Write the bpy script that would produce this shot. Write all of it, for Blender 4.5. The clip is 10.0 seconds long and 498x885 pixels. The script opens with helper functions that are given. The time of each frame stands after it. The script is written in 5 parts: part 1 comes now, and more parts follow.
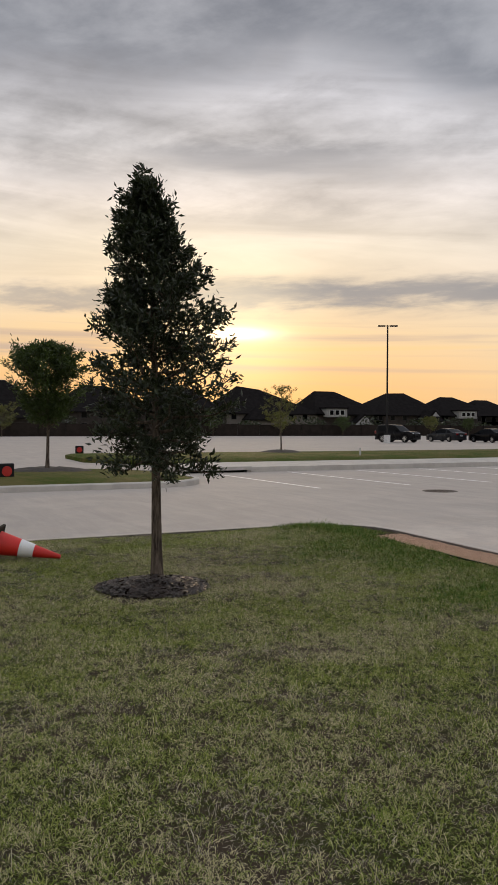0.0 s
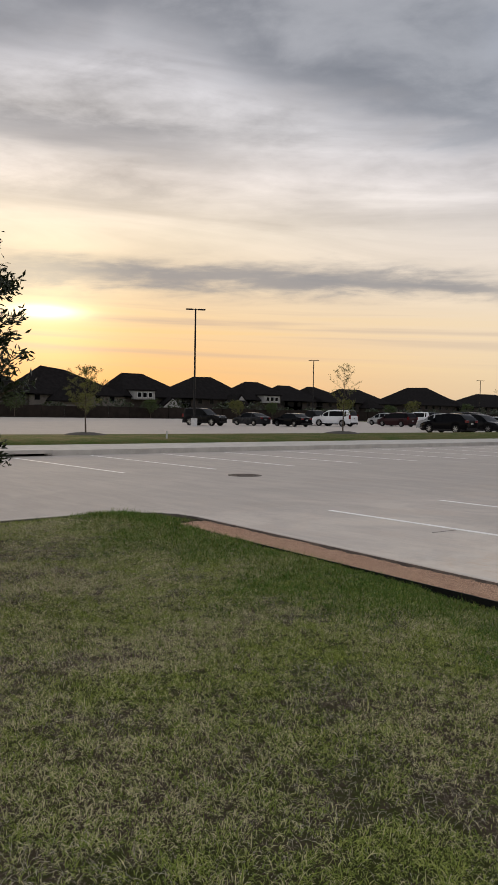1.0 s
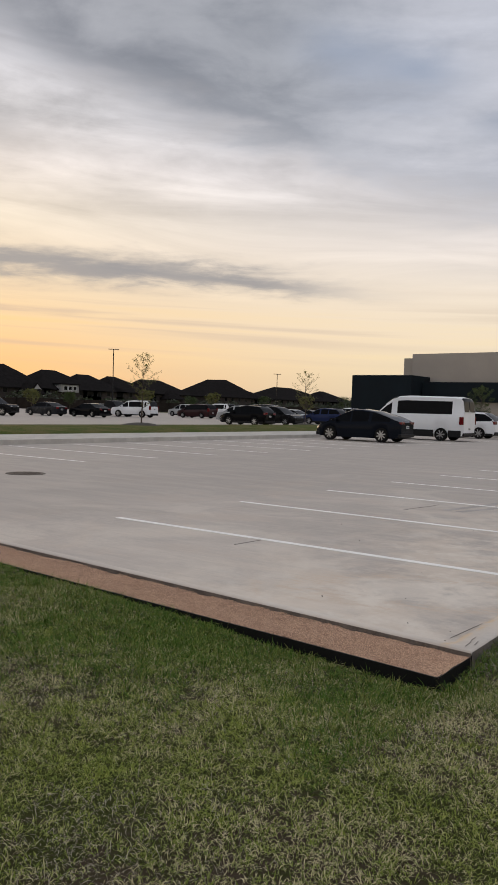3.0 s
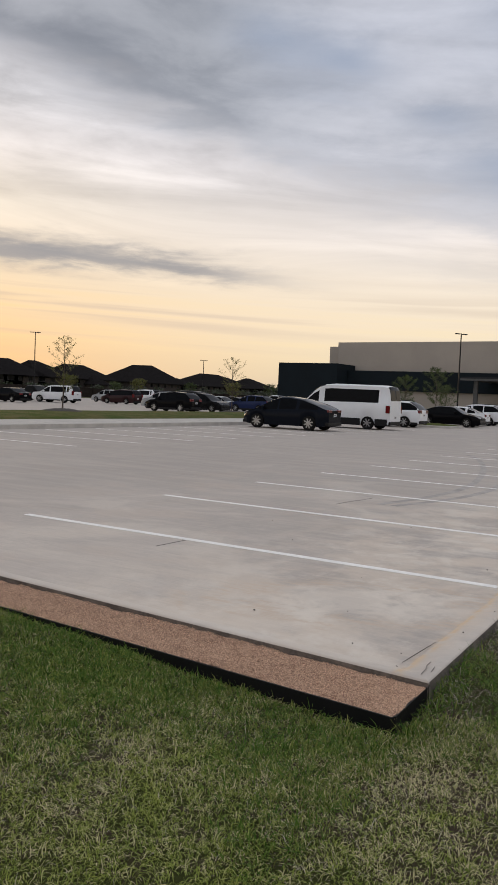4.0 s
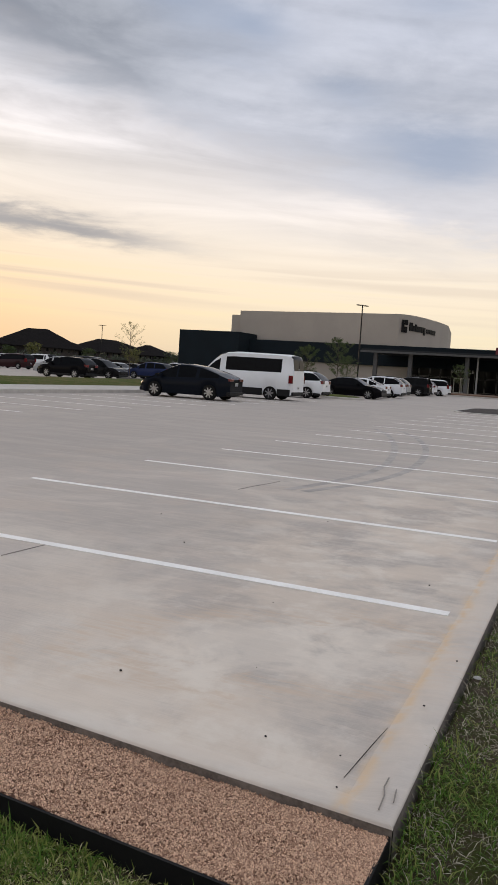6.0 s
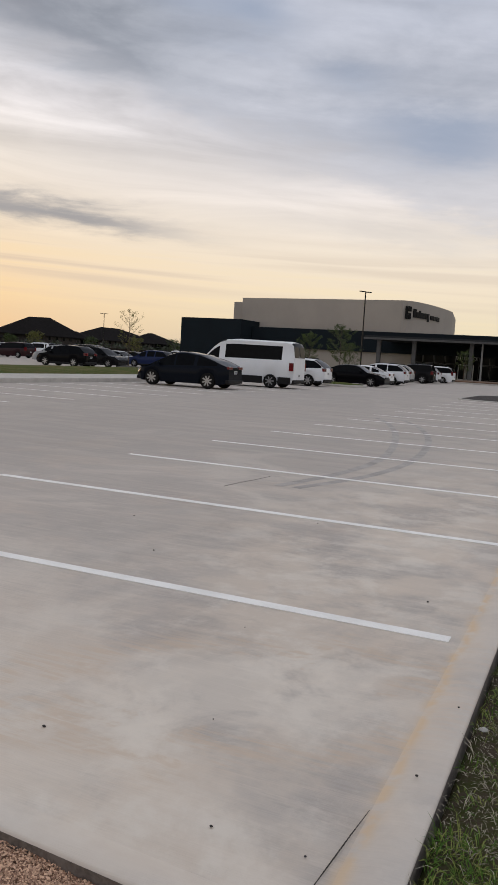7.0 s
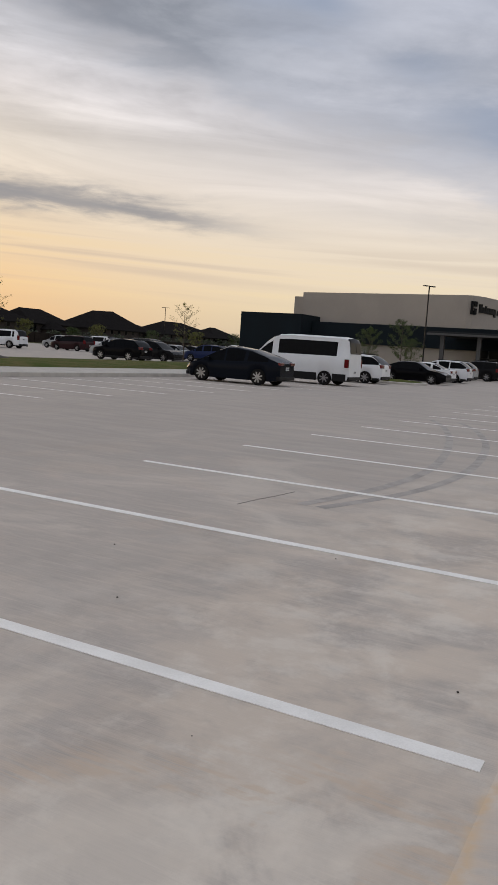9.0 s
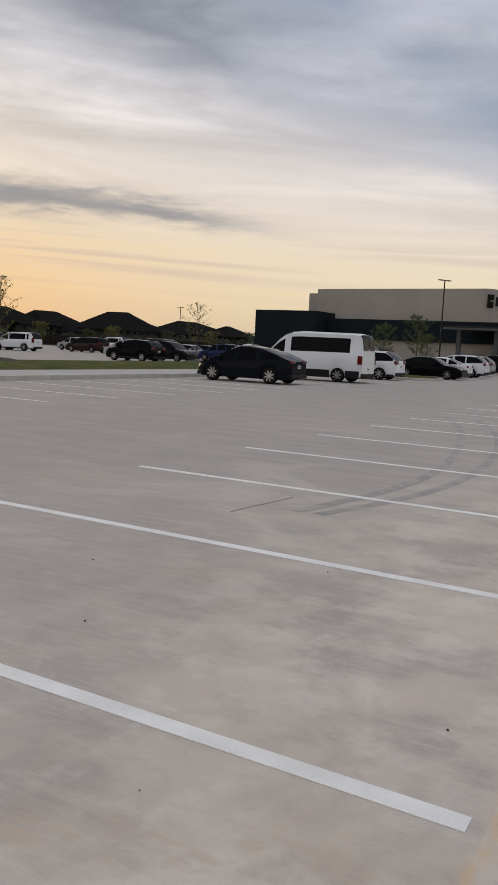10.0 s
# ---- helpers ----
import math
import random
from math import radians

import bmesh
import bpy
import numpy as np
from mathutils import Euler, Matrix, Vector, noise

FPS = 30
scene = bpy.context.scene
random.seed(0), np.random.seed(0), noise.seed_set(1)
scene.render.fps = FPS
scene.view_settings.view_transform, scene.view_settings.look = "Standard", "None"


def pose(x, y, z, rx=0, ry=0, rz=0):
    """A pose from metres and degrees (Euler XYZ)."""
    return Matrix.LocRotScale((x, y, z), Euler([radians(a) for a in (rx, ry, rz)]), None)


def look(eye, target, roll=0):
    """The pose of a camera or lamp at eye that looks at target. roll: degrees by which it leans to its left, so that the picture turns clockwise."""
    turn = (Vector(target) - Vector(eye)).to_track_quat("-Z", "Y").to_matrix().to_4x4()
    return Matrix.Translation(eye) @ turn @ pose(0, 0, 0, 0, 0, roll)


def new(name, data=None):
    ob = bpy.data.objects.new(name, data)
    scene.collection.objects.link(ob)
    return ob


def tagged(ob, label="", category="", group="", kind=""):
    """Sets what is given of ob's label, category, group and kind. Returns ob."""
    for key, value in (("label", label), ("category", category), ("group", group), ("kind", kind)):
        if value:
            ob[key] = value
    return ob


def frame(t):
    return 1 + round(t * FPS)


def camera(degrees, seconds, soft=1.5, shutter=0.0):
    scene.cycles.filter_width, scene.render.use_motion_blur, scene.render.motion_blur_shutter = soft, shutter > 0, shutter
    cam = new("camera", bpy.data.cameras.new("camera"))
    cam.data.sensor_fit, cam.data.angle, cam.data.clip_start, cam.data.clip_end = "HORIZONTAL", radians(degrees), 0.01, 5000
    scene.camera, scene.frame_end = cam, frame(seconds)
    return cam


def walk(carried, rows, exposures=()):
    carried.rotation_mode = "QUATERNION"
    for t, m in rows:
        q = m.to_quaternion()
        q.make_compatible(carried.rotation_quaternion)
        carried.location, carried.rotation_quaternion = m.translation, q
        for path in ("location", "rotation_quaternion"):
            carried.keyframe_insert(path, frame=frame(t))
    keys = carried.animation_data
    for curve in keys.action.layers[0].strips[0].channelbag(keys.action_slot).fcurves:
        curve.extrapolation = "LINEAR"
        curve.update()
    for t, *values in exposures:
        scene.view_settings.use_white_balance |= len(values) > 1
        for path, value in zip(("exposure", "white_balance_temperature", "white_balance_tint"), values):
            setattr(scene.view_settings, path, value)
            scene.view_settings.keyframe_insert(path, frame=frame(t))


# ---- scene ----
cam = camera(34.8, 10.0)
PATH = [
    (0, (3.167, -6.466, 1.486), (1.369, -5.59, 1.448), 0.2),
    (0.5, (3.013, -6.293, 1.46), (1.344, -5.193, 1.398), 0.3),
    (1, (2.77, -6.14, 1.5), (1.234, -4.861, 1.423), 1.0),
    (1.5, (2.509, -5.767, 1.478), (1.09, -4.36, 1.399), 1.6),
    (2, (2.243, -5.454, 1.489), (0.917, -3.959, 1.416), 1.8),
    (2.5, (1.985, -5.17, 1.508), (0.734, -3.612, 1.431), 1.7),
    (4, (1.274, -4.17, 1.524), (0.259, -2.451, 1.409), 2.4),
    (4.5, (1.062, -3.821, 1.514), (0.111, -2.066, 1.386), 2.7),
    (5, (0.918, -3.398, 1.522), (0.03, -1.613, 1.372), 3.0),
    (5.5, (0.649, -2.956, 1.484), (-0.182, -1.144, 1.316), 3.4),
    (6, (0.491, -2.528, 1.498), (-0.296, -0.698, 1.317), 3.6),
    (7.5, (0.374, -1.369, 1.502), (-0.441, 0.443, 1.272), 3.0),
    (8, (0.422, -0.971, 1.527), (-0.441, 0.817, 1.281), 2.9),
    (8.5, (0.343, -0.652, 1.507), (-0.557, 1.117, 1.263), 3.5),
    (9, (0.249, -0.404, 1.56), (-0.68, 1.351, 1.326), 3.8),
    (9.3, (0.234, -0.26, 1.559), (-0.699, 1.494, 1.332), 3.7),
    (9.5, (0.24, -0.095, 1.534), (-0.709, 1.651, 1.307), 2.8),
    (10, (0.283, 0.046, 1.59), (-0.686, 1.779, 1.349), 2.7),
]
walk(cam, [(t, look(eye, target, roll)) for t, eye, target, roll in PATH],
     exposures=[(0, 0.05, 6350, 10), (1, 0.0, 6350, 10), (2.5, 0.05, 6350, 10), (4.5, 0.18, 6250, 10), (5.5, 0.26, 6200, 10), (7.5, 0.02, 6200, 10), (10, -0.04, 6200, 10)])

# ---------------------------------------------------------------- sky and sun
SUN_AZ, SUN_EL = 64.9, 6.7          # degrees left of +y, degrees above the horizon
SUN_DIR = Vector((-math.sin(radians(SUN_AZ)) * math.cos(radians(SUN_EL)), math.cos(radians(SUN_AZ)) * math.cos(radians(SUN_EL)), math.sin(radians(SUN_EL))))


class Nodes:
    """A few short cuts for building node trees."""

    def __init__(self, tree):
        self.t = tree

    def add(self, kind):
        return self.t.nodes.new(kind)

    def put(self, sock, v):
        if isinstance(v, bpy.types.NodeSocket):
            self.t.links.new(v, sock)
        elif v is not None:
            sock.default_value = v

    def m(self, op, a, b=None, c=None, clamp=False):
        n = self.add("ShaderNodeMath")
        n.operation, n.use_clamp = op, clamp
        for s, v in zip(n.inputs, (a, b, c)):
            self.put(s, v)
        return n.outputs[0]

    def mix(self, f, a, b, blend="MIX"):
        n = self.add("ShaderNodeMix")
        n.data_type, n.blend_type = "RGBA", blend
        self.put(n.inputs[0], f)
        self.put(n.inputs[6], a if isinstance(a, bpy.types.NodeSocket) else (*a, 1))
        self.put(n.inputs[7], b if isinstance(b, bpy.types.NodeSocket) else (*b, 1))
        return n.outputs[2]

    def ramp(self, f, stops):
        n = self.add("ShaderNodeValToRGB")
        e = n.color_ramp.elements
        while len(e) < len(stops):
            e.new(0.5)
        for el, (p, c) in zip(e, stops):
            el.position, el.color = p, (*c, 1) if len(c) == 3 else c
        self.put(n.inputs[0], f)
        return n.outputs[0]

    def noise(self, vec, scale, detail=4, rough=0.55, dist=0.0):
        n = self.add("ShaderNodeTexNoise")
        self.put(n.inputs["Vector"], vec)
        n.inputs["Scale"].default_value, n.inputs["Detail"].default_value = scale, detail
        n.inputs["Roughness"].default_value, n.inputs["Distortion"].default_value = rough, dist
        return n.outputs[0]

    def xyz(self, x, y, z):
        n = self.add("ShaderNodeCombineXYZ")
        for s, v in zip(n.inputs, (x, y, z)):
            self.put(s, v)
        return n.outputs[0]

    def smooth(self, f, lo, hi):
        n = self.add("ShaderNodeMapRange")
        n.interpolation_type = "SMOOTHSTEP"
        self.put(n.inputs[0], f)
        n.inputs[1].default_value, n.inputs[2].default_value = lo, hi
        return n.outputs[0]

    def bell(self, f, mid, width):
        d = self.m("DIVIDE", self.m("SUBTRACT", f, mid), width)
        return self.m("EXPONENT", self.m("MULTIPLY", self.m("MULTIPLY", d, d), -1.0))


def build_sky():
    world = bpy.data.worlds.new("evening_sky")
    world.use_nodes = True
    scene.world = world
    tree = world.node_tree
    tree.nodes.clear()
    k = Nodes(tree)
    way = k.add("ShaderNodeTexCoord").outputs["Generated"]
    sep = k.add("ShaderNodeSeparateXYZ")
    k.put(sep.inputs[0], way)
    x, y, z = sep.outputs
    el = k.m("MULTIPLY", k.m("ARCSINE", z), 57.2958)
    az = k.m("MULTIPLY", k.m("ARCTAN2", k.m("MULTIPLY", x, -1.0), y), 57.2958)
    lift = k.m("ADD", k.m("MAXIMUM", z, 0.0), 0.10)
    px, py = k.m("DIVIDE", x, lift), k.m("DIVIDE", y, lift)
    # cloud deck seen in perspective, drawn out along one wind direction
    ca, sa = math.cos(radians(35)), math.sin(radians(35))
    u = k.m("ADD", k.m("MULTIPLY", px, ca), k.m("MULTIPLY", py, sa))
    v = k.m("SUBTRACT", k.m("MULTIPLY", py, ca), k.m("MULTIPLY", px, sa))
    deck = k.xyz(k.m("MULTIPLY", u, 0.78), v, 0.0)
    big = k.noise(deck, 1.15, 6, 0.55, 0.25)
    small = k.noise(k.xyz(k.m("MULTIPLY", u, 0.85), v, 3.7), 4.2, 6, 0.6, 0.2)
    wisp = k.noise(k.xyz(k.m("MULTIPLY", az, 0.045), k.m("MULTIPLY", el, 0.42), 1.3), 1.0, 5, 0.55, 0.6)
    near_sun = k.bell(az, SUN_AZ + 4.0, 31.0)
    e01 = k.m("DIVIDE", el, 40.0, clamp=True)
    warm = k.ramp(e01, [(0.0, (0.90, 0.40, 0.11)), (0.07, (0.95, 0.51, 0.17)), (0.15, (0.96, 0.65, 0.31)), (0.225, (0.95, 0.75, 0.48)), (0.31, (0.96, 0.83, 0.62)),
                        (0.40, (0.84, 0.76, 0.67)), (0.48, (0.66, 0.64, 0.62)), (0.58, (0.58, 0.58, 0.60)), (1.0, (0.50, 0.52, 0.56))])
    cool = k.ramp(e01, [(0.0, (0.66, 0.62, 0.48)), (0.06, (0.86, 0.76, 0.53)), (0.13, (0.92, 0.80, 0.60)), (0.20, (0.90, 0.81, 0.67)), (0.28, (0.84, 0.79, 0.74)),
                        (0.36, (0.72, 0.71, 0.72)), (0.46, (0.58, 0.60, 0.65)), (0.60, (0.54, 0.57, 0.64)), (1.0, (0.50, 0.54, 0.62))])
    col = k.mix(near_sun, cool, warm)
    # soft whitish mottling under the high deck
    mottle = k.m("ADD", k.m("MULTIPLY", big, 0.45), k.m("MULTIPLY", small, 0.55))
    swing = k.m("MULTIPLY", k.m("SUBTRACT", mottle, 0.5), k.m("MULTIPLY", k.smooth(el, 10.0, 20.0), k.m("ADD", 1.1, k.m("MULTIPLY", near_sun, 1.3))))
    veil = k.noise(k.xyz(k.m("MULTIPLY", az, 0.045), k.m("MULTIPLY", k.m("ADD", el, k.m("MULTIPLY", az, -0.06)), 0.42), 4.0), 1.0, 5, 0.55, 0.7)
    swing = k.m("ADD", swing, k.m("MULTIPLY", k.m("SUBTRACT", veil, 0.5), k.m("MULTIPLY", k.smooth(el, 6.0, 11.0), 0.75)))
    gain = k.m("ADD", 1.0, swing)
    col = k.mix(1.0, col, k.xyz(gain, gain, gain), "MULTIPLY")
    # the high grey deck: its lower edge climbs towards the sun
    a01 = k.m("DIVIDE", az, 90.0, clamp=True)
    edge = k.ramp(a01, [(p / 90, (e / 30,) * 3) for p, e in ((0, 8.5), (12, 10), (20, 13), (27, 15.8), (33, 17.6), (40, 18.8), (46, 20.4), (53, 23.2), (60, 24.4), (70, 22.6), (90, 22))])
    over = k.m("ADD", k.m("SUBTRACT", el, k.m("MULTIPLY", edge, 30.0)), k.m("ADD", k.m("MULTIPLY", k.m("SUBTRACT", big, 0.5), 7.0), k.m("MULTIPLY", k.m("SUBTRACT", small, 0.5), 6.0)))
    folds = k.smooth(k.m("ADD", k.m("MULTIPLY", small, 0.55), k.m("MULTIPLY", k.noise(k.xyz(u, v, 9.1), 1.7, 5, 0.55, 0.6), 0.45)), 0.36, 0.64)
    left = k.smooth(az, 22.0, 36.0)
    dark_grey = k.mix(left, (0.40, 0.44, 0.51), k.mix(near_sun, (0.235, 0.262, 0.305), (0.190, 0.207, 0.242)))
    pale_grey = k.mix(left, (0.56, 0.59, 0.65), k.mix(near_sun, (0.37, 0.40, 0.44), (0.39, 0.405, 0.435)))
    grey = k.mix(folds, dark_grey, pale_grey)
    thick = k.m("ADD", 0.50, k.m("MULTIPLY", left, 0.38))
    col = k.mix(k.m("MULTIPLY", k.smooth(over, -1.2, 2.2), thick), col, grey)
    # smaller grey clouds and the long flat bank under the deck: middle, half sizes, tilt, strength
    ragged = k.m("ADD", k.m("MULTIPLY", k.m("SUBTRACT", wisp, 0.5), 2.4), k.m("MULTIPLY", k.m("SUBTRACT", small, 0.5), 2.6))
    for a0, e0, wa, we, tilt, power in ((60.0, 18.3, 8.0, 0.95, 0.03, 0.62), (67.0, 18.7, 4.5, 0.8, 0.05, 0.50), (75.0, 22.8, 5.5, 1.3, 0.0, 0.45), (77.0, 17.2, 6.0, 0.9, 0.0, 0.30),
                                        (58.0, 9.5, 15.0, 0.95, 0.0, 0.95), (45.0, 9.25, 8.0, 0.85, 0.02, 0.85), (36.0, 9.1, 7.0, 0.75, 0.09, 0.80), (78.0, 9.2, 8.0, 0.55, 0.0, 0.60),
                                        (62.0, 14.6, 7.0, 0.8, 0.0, 0.22), (21.0, 13.6, 6.5, 1.2, 0.15, 0.40), (14.0, 9.0, 8.0, 0.9, 0.12, 0.22)):
        x1 = k.m("SUBTRACT", az, a0)
        rise = k.m("SUBTRACT", k.m("ADD", el, ragged), k.m("ADD", k.m("MULTIPLY", x1, tilt), e0))
        f = k.m("MULTIPLY", k.m("MULTIPLY", k.bell(x1, 0.0, wa), k.bell(rise, 0.0, we)), power)
        col = k.mix(f, col, k.mix(left, (0.46, 0.47, 0.50), (0.285, 0.29, 0.31)))
    # thin streaks low down
    lines = k.noise(k.xyz(k.m("MULTIPLY", az, 0.032), k.m("MULTIPLY", k.m("ADD", el, k.m("MULTIPLY", az, -0.02)), 0.95), 8.0), 1.0, 4, 0.5, 0.4)
    col = k.mix(k.m("MULTIPLY", k.m("MULTIPLY", k.smooth(lines, 0.44, 0.66), k.bell(el, 5.6, 2.3)), k.m("ADD", 0.40, k.m("MULTIPLY", near_sun, 0.42))), col, k.mix(near_sun, (0.66, 0.56, 0.45), (0.52, 0.39, 0.33)))
    col = k.mix(k.m("MULTIPLY", k.m("MULTIPLY", k.smooth(lines, 0.46, 0.33), k.bell(el, 4.6, 2.4)), 0.45), col, k.mix(near_sun, (0.97, 0.82, 0.52), (1.0, 0.62, 0.20)))
    # openings of blue sky, high and away from the sun
    for a0, e0, wa, we, power in ((11.0, 15.2, 6.5, 1.5, 0.75), (25.0, 22.6, 3.0, 1.6, 0.70), (18.0, 18.8, 3.0, 1.0, 0.45), (30.0, 23.8, 3.0, 1.6, 0.60), (12.0, 24.0, 3.5, 1.0, 0.4)):
        f = k.m("MULTIPLY", k.bell(az, a0, wa), k.bell(k.m("ADD", k.m("ADD", el, k.m("MULTIPLY", ragged, 1.2)), k.m("MULTIPLY", k.m("SUBTRACT", az, a0), -0.12)), e0, we))
        col = k.mix(k.m("MULTIPLY", f, power), col, (0.300, 0.365, 0.475))
    col = k.mix(1.0, col, (0.88, 0.845, 0.835), "MULTIPLY")
    # the sun behind thin cloud
    dot = k.add("ShaderNodeVectorMath")
    dot.operation = "DOT_PRODUCT"
    k.put(dot.inputs[0], way)
    dot.inputs[1].default_value = SUN_DIR
    off = k.m("MULTIPLY", k.m("ARCCOSINE", k.m("MINIMUM", dot.outputs["Value"], 1.0)), 57.2958)
    core = k.m("MULTIPLY", k.m("MULTIPLY", k.bell(az, SUN_AZ, 2.3), k.bell(el, SUN_EL, 0.42)), 1.5)
    halo = k.m("MULTIPLY", k.bell(off, 0.0, 4.5), 0.30)
    glow = k.mix(1.0, (1.0, 0.86, 0.55), k.xyz(*[k.m("ADD", core, halo)] * 3), "MULTIPLY")
    col = k.mix(1.0, col, glow, "ADD")
    sky = k.add("ShaderNodeTexSky")
    sky.sky_type, sky.sun_disc = "NISHITA", False
    sky.sun_elevation, sky.sun_rotation = radians(SUN_EL), radians(-SUN_AZ)
    col = k.mix(k.smooth(el, 32.0, 62.0), col, (0.76, 0.77, 0.80))
    clear = k.mix(1.0, sky.outputs[0], (0.004, 0.004, 0.004), "MULTIPLY")
    col = k.mix(1.0, k.mix(1.0, col, (SKY_GAIN,) * 3, "MULTIPLY"), clear, "ADD")
    bg = k.add("ShaderNodeBackground")
    k.put(bg.inputs[0], col)
    out = k.add("ShaderNodeOutputWorld")
    tree.links.new(bg.outputs[0], out.inputs[0])


SKY_GAIN = 1.06
build_sky()
sun = new("sun", bpy.data.lights.new("sun", "SUN"))
sun.data.energy, sun.data.angle, sun.data.color = 0.55, radians(12), (1.0, 0.72, 0.42)
sun.matrix_world = look((0, 0, 60), Vector((0, 0, 60)) - SUN_DIR)

# ---------------------------------------------------------------- materials
MATS = {}


def mat(name, col, col2=None, rough=0.6, metal=0.0, scale=4.0, fine=60.0, bump=0.15, coat=0.0, vary=0.0, spec=0.5, stretch=(1, 1, 1)):
    """Base colour mottled at two scales, with fine relief. vary: spread in brightness from piece to piece."""
    if name in MATS:
        return MATS[name]
    m = MATS[name] = bpy.data.materials.new(name)
    m.use_nodes = True
    k = Nodes(m.node_tree)
    p = m.node_tree.nodes["Principled BSDF"]
    col2 = col2 or tuple(c * 0.78 for c in col)
    mp = k.add("ShaderNodeMapping")
    mp.inputs["Scale"].default_value = stretch
    k.put(mp.inputs[0], k.add("ShaderNodeTexCoord").outputs["Object"])
    vec = mp.outputs[0]
    broad, grain = k.noise(vec, scale, 5), k.noise(vec, fine, 3)
    f = k.m("ADD", k.m("MULTIPLY", broad, 0.65), k.m("MULTIPLY", grain, 0.35))
    c = k.mix(k.smooth(f, 0.36, 0.64), col2, col)
    if vary:
        r = k.m("ADD", k.m("MULTIPLY", k.add("ShaderNodeObjectInfo").outputs["Random"], 2 * vary), 1 - vary)
        c = k.mix(1.0, c, k.xyz(r, r, r), "MULTIPLY")
    k.put(p.inputs["Base Color"], c)
    k.put(p.inputs["Roughness"], k.m("ADD", k.m("MULTIPLY", k.m("SUBTRACT", broad, 0.5), 0.25), rough, clamp=True))
    p.inputs["Metallic"].default_value, p.inputs["Coat Weight"].default_value = metal, coat
    p.inputs["Specular IOR Level"].default_value = spec
    if bump:
        b = k.add("ShaderNodeBump")
        b.inputs["Strength"].default_value, b.inputs["Distance"].default_value = bump, 0.01
        k.put(b.inputs["Height"], grain)
        k.put(p.inputs["Normal"], b.outputs[0])
    return m


def concrete_mat(name, lift=0.0):
    m = MATS[name] = bpy.data.materials.new(name)
    m.use_nodes = True
    k = Nodes(m.node_tree)
    p = m.node_tree.nodes["Principled BSDF"]
    vec = k.add("ShaderNodeTexCoord").outputs["Object"]
    sep = k.add("ShaderNodeSeparateXYZ")
    k.put(sep.inputs[0], vec)
    x, y, z = sep.outputs
    big = k.noise(vec, 0.16, 4, 0.5, 0.4)
    mid = k.noise(vec, 0.9, 5, 0.6, 0.6)
    broom = k.noise(k.xyz(k.m("MULTIPLY", x, 0.55), k.m("MULTIPLY", y, 2.6), 0.0), 1.0, 5, 0.62, 0.5)
    trowel = k.noise(k.xyz(k.m("MULTIPLY", x, 1.6), k.m("MULTIPLY", y, 17.0), 2.0), 1.0, 5, 0.65, 0.8)
    brush = k.noise(k.xyz(k.m("MULTIPLY", x, 5.0), k.m("MULTIPLY", y, 160.0), 0.0), 1.0, 2, 0.6)
    speck = k.noise(vec, 140.0, 2)
    blotch = k.noise(vec, 0.42, 5, 0.62, 0.9)
    c = k.mix(k.smooth(big, 0.40, 0.60), (0.430, 0.385, 0.350), (0.490, 0.436, 0.394))
    c = k.mix(k.m("MULTIPLY", k.smooth(mid, 0.48, 0.64), 0.45), c, (0.56, 0.470, 0.395))
    c = k.mix(k.m("MULTIPLY", k.smooth(mid, 0.47, 0.34), 0.38), c, (0.385, 0.345, 0.315))
    c = k.mix(k.m("MULTIPLY", k.smooth(blotch, 0.50, 0.63), 0.55), c, (0.65, 0.580, 0.505))
    c = k.mix(k.m("MULTIPLY", k.smooth(blotch, 0.46, 0.34), 0.28), c, (0.42, 0.345, 0.285))
    c = k.mix(k.m("MULTIPLY", k.smooth(broom, 0.50, 0.70), 0.26), c, (0.60, 0.525, 0.455))
    c = k.mix(k.m("MULTIPLY", k.smooth(broom, 0.46, 0.32), 0.24), c, (0.38, 0.340, 0.308))
    c = k.mix(k.m("MULTIPLY", k.smooth(trowel, 0.52, 0.66), 0.26), c, (0.64, 0.575, 0.51))
    c = k.mix(k.m("MULTIPLY", k.smooth(trowel, 0.46, 0.34), 0.20), c, (0.36, 0.31, 0.27))
    c = k.mix(k.m("MULTIPLY", k.smooth(brush, 0.40, 0.65), 0.22), c, (0.26, 0.24, 0.22))
    c = k.mix(k.m("MULTIPLY", k.smooth(speck, 0.58, 0.72), 0.20), c, (0.26, 0.24, 0.22))
    # the driving lane, darkened in colour to offset its brightness at a distance
    c = k.mix(k.m("MULTIPLY", k.smooth(k.m("ADD", x, k.m("MULTIPLY", mid, 1.5)), -5.0, -8.5), 0.16), c, (0.24, 0.215, 0.20))
    # tan and pale wash stains where water stands beside the kerb
    near = k.bell(x, -1.0, 1.7)
    c = k.mix(k.m("MULTIPLY", k.m("MULTIPLY", near, k.smooth(k.noise(vec, 1.1, 6, 0.62, 0.2), 0.40, 0.58)), 0.60), c, (0.68, 0.580, 0.480))
    c = k.mix(k.m("MULTIPLY", k.m("MULTIPLY", near, k.smooth(k.noise(vec, 1.9, 7, 0.7, 0.15), 0.46, 0.64)), 0.50), c, (0.72, 0.665, 0.590))
    # plain, evenly worn paving away from the corner, its lower exposure put into the colour
    far = k.m("MAXIMUM", k.smooth(y, 4.5, 13.0), k.smooth(x, -4.5, -9.0))
    c = k.mix(k.m("MULTIPLY", far, 0.62), c, k.mix(k.smooth(broom, 0.36, 0.66), (0.375, 0.340, 0.312), (0.425, 0.384, 0.350)))
    # pale dried puddle with tan rims beside the first bay line
    wob = k.m("MULTIPLY", k.m("SUBTRACT", k.noise(vec, 2.2, 5, 0.6, 0.6), 0.5), 1.6)
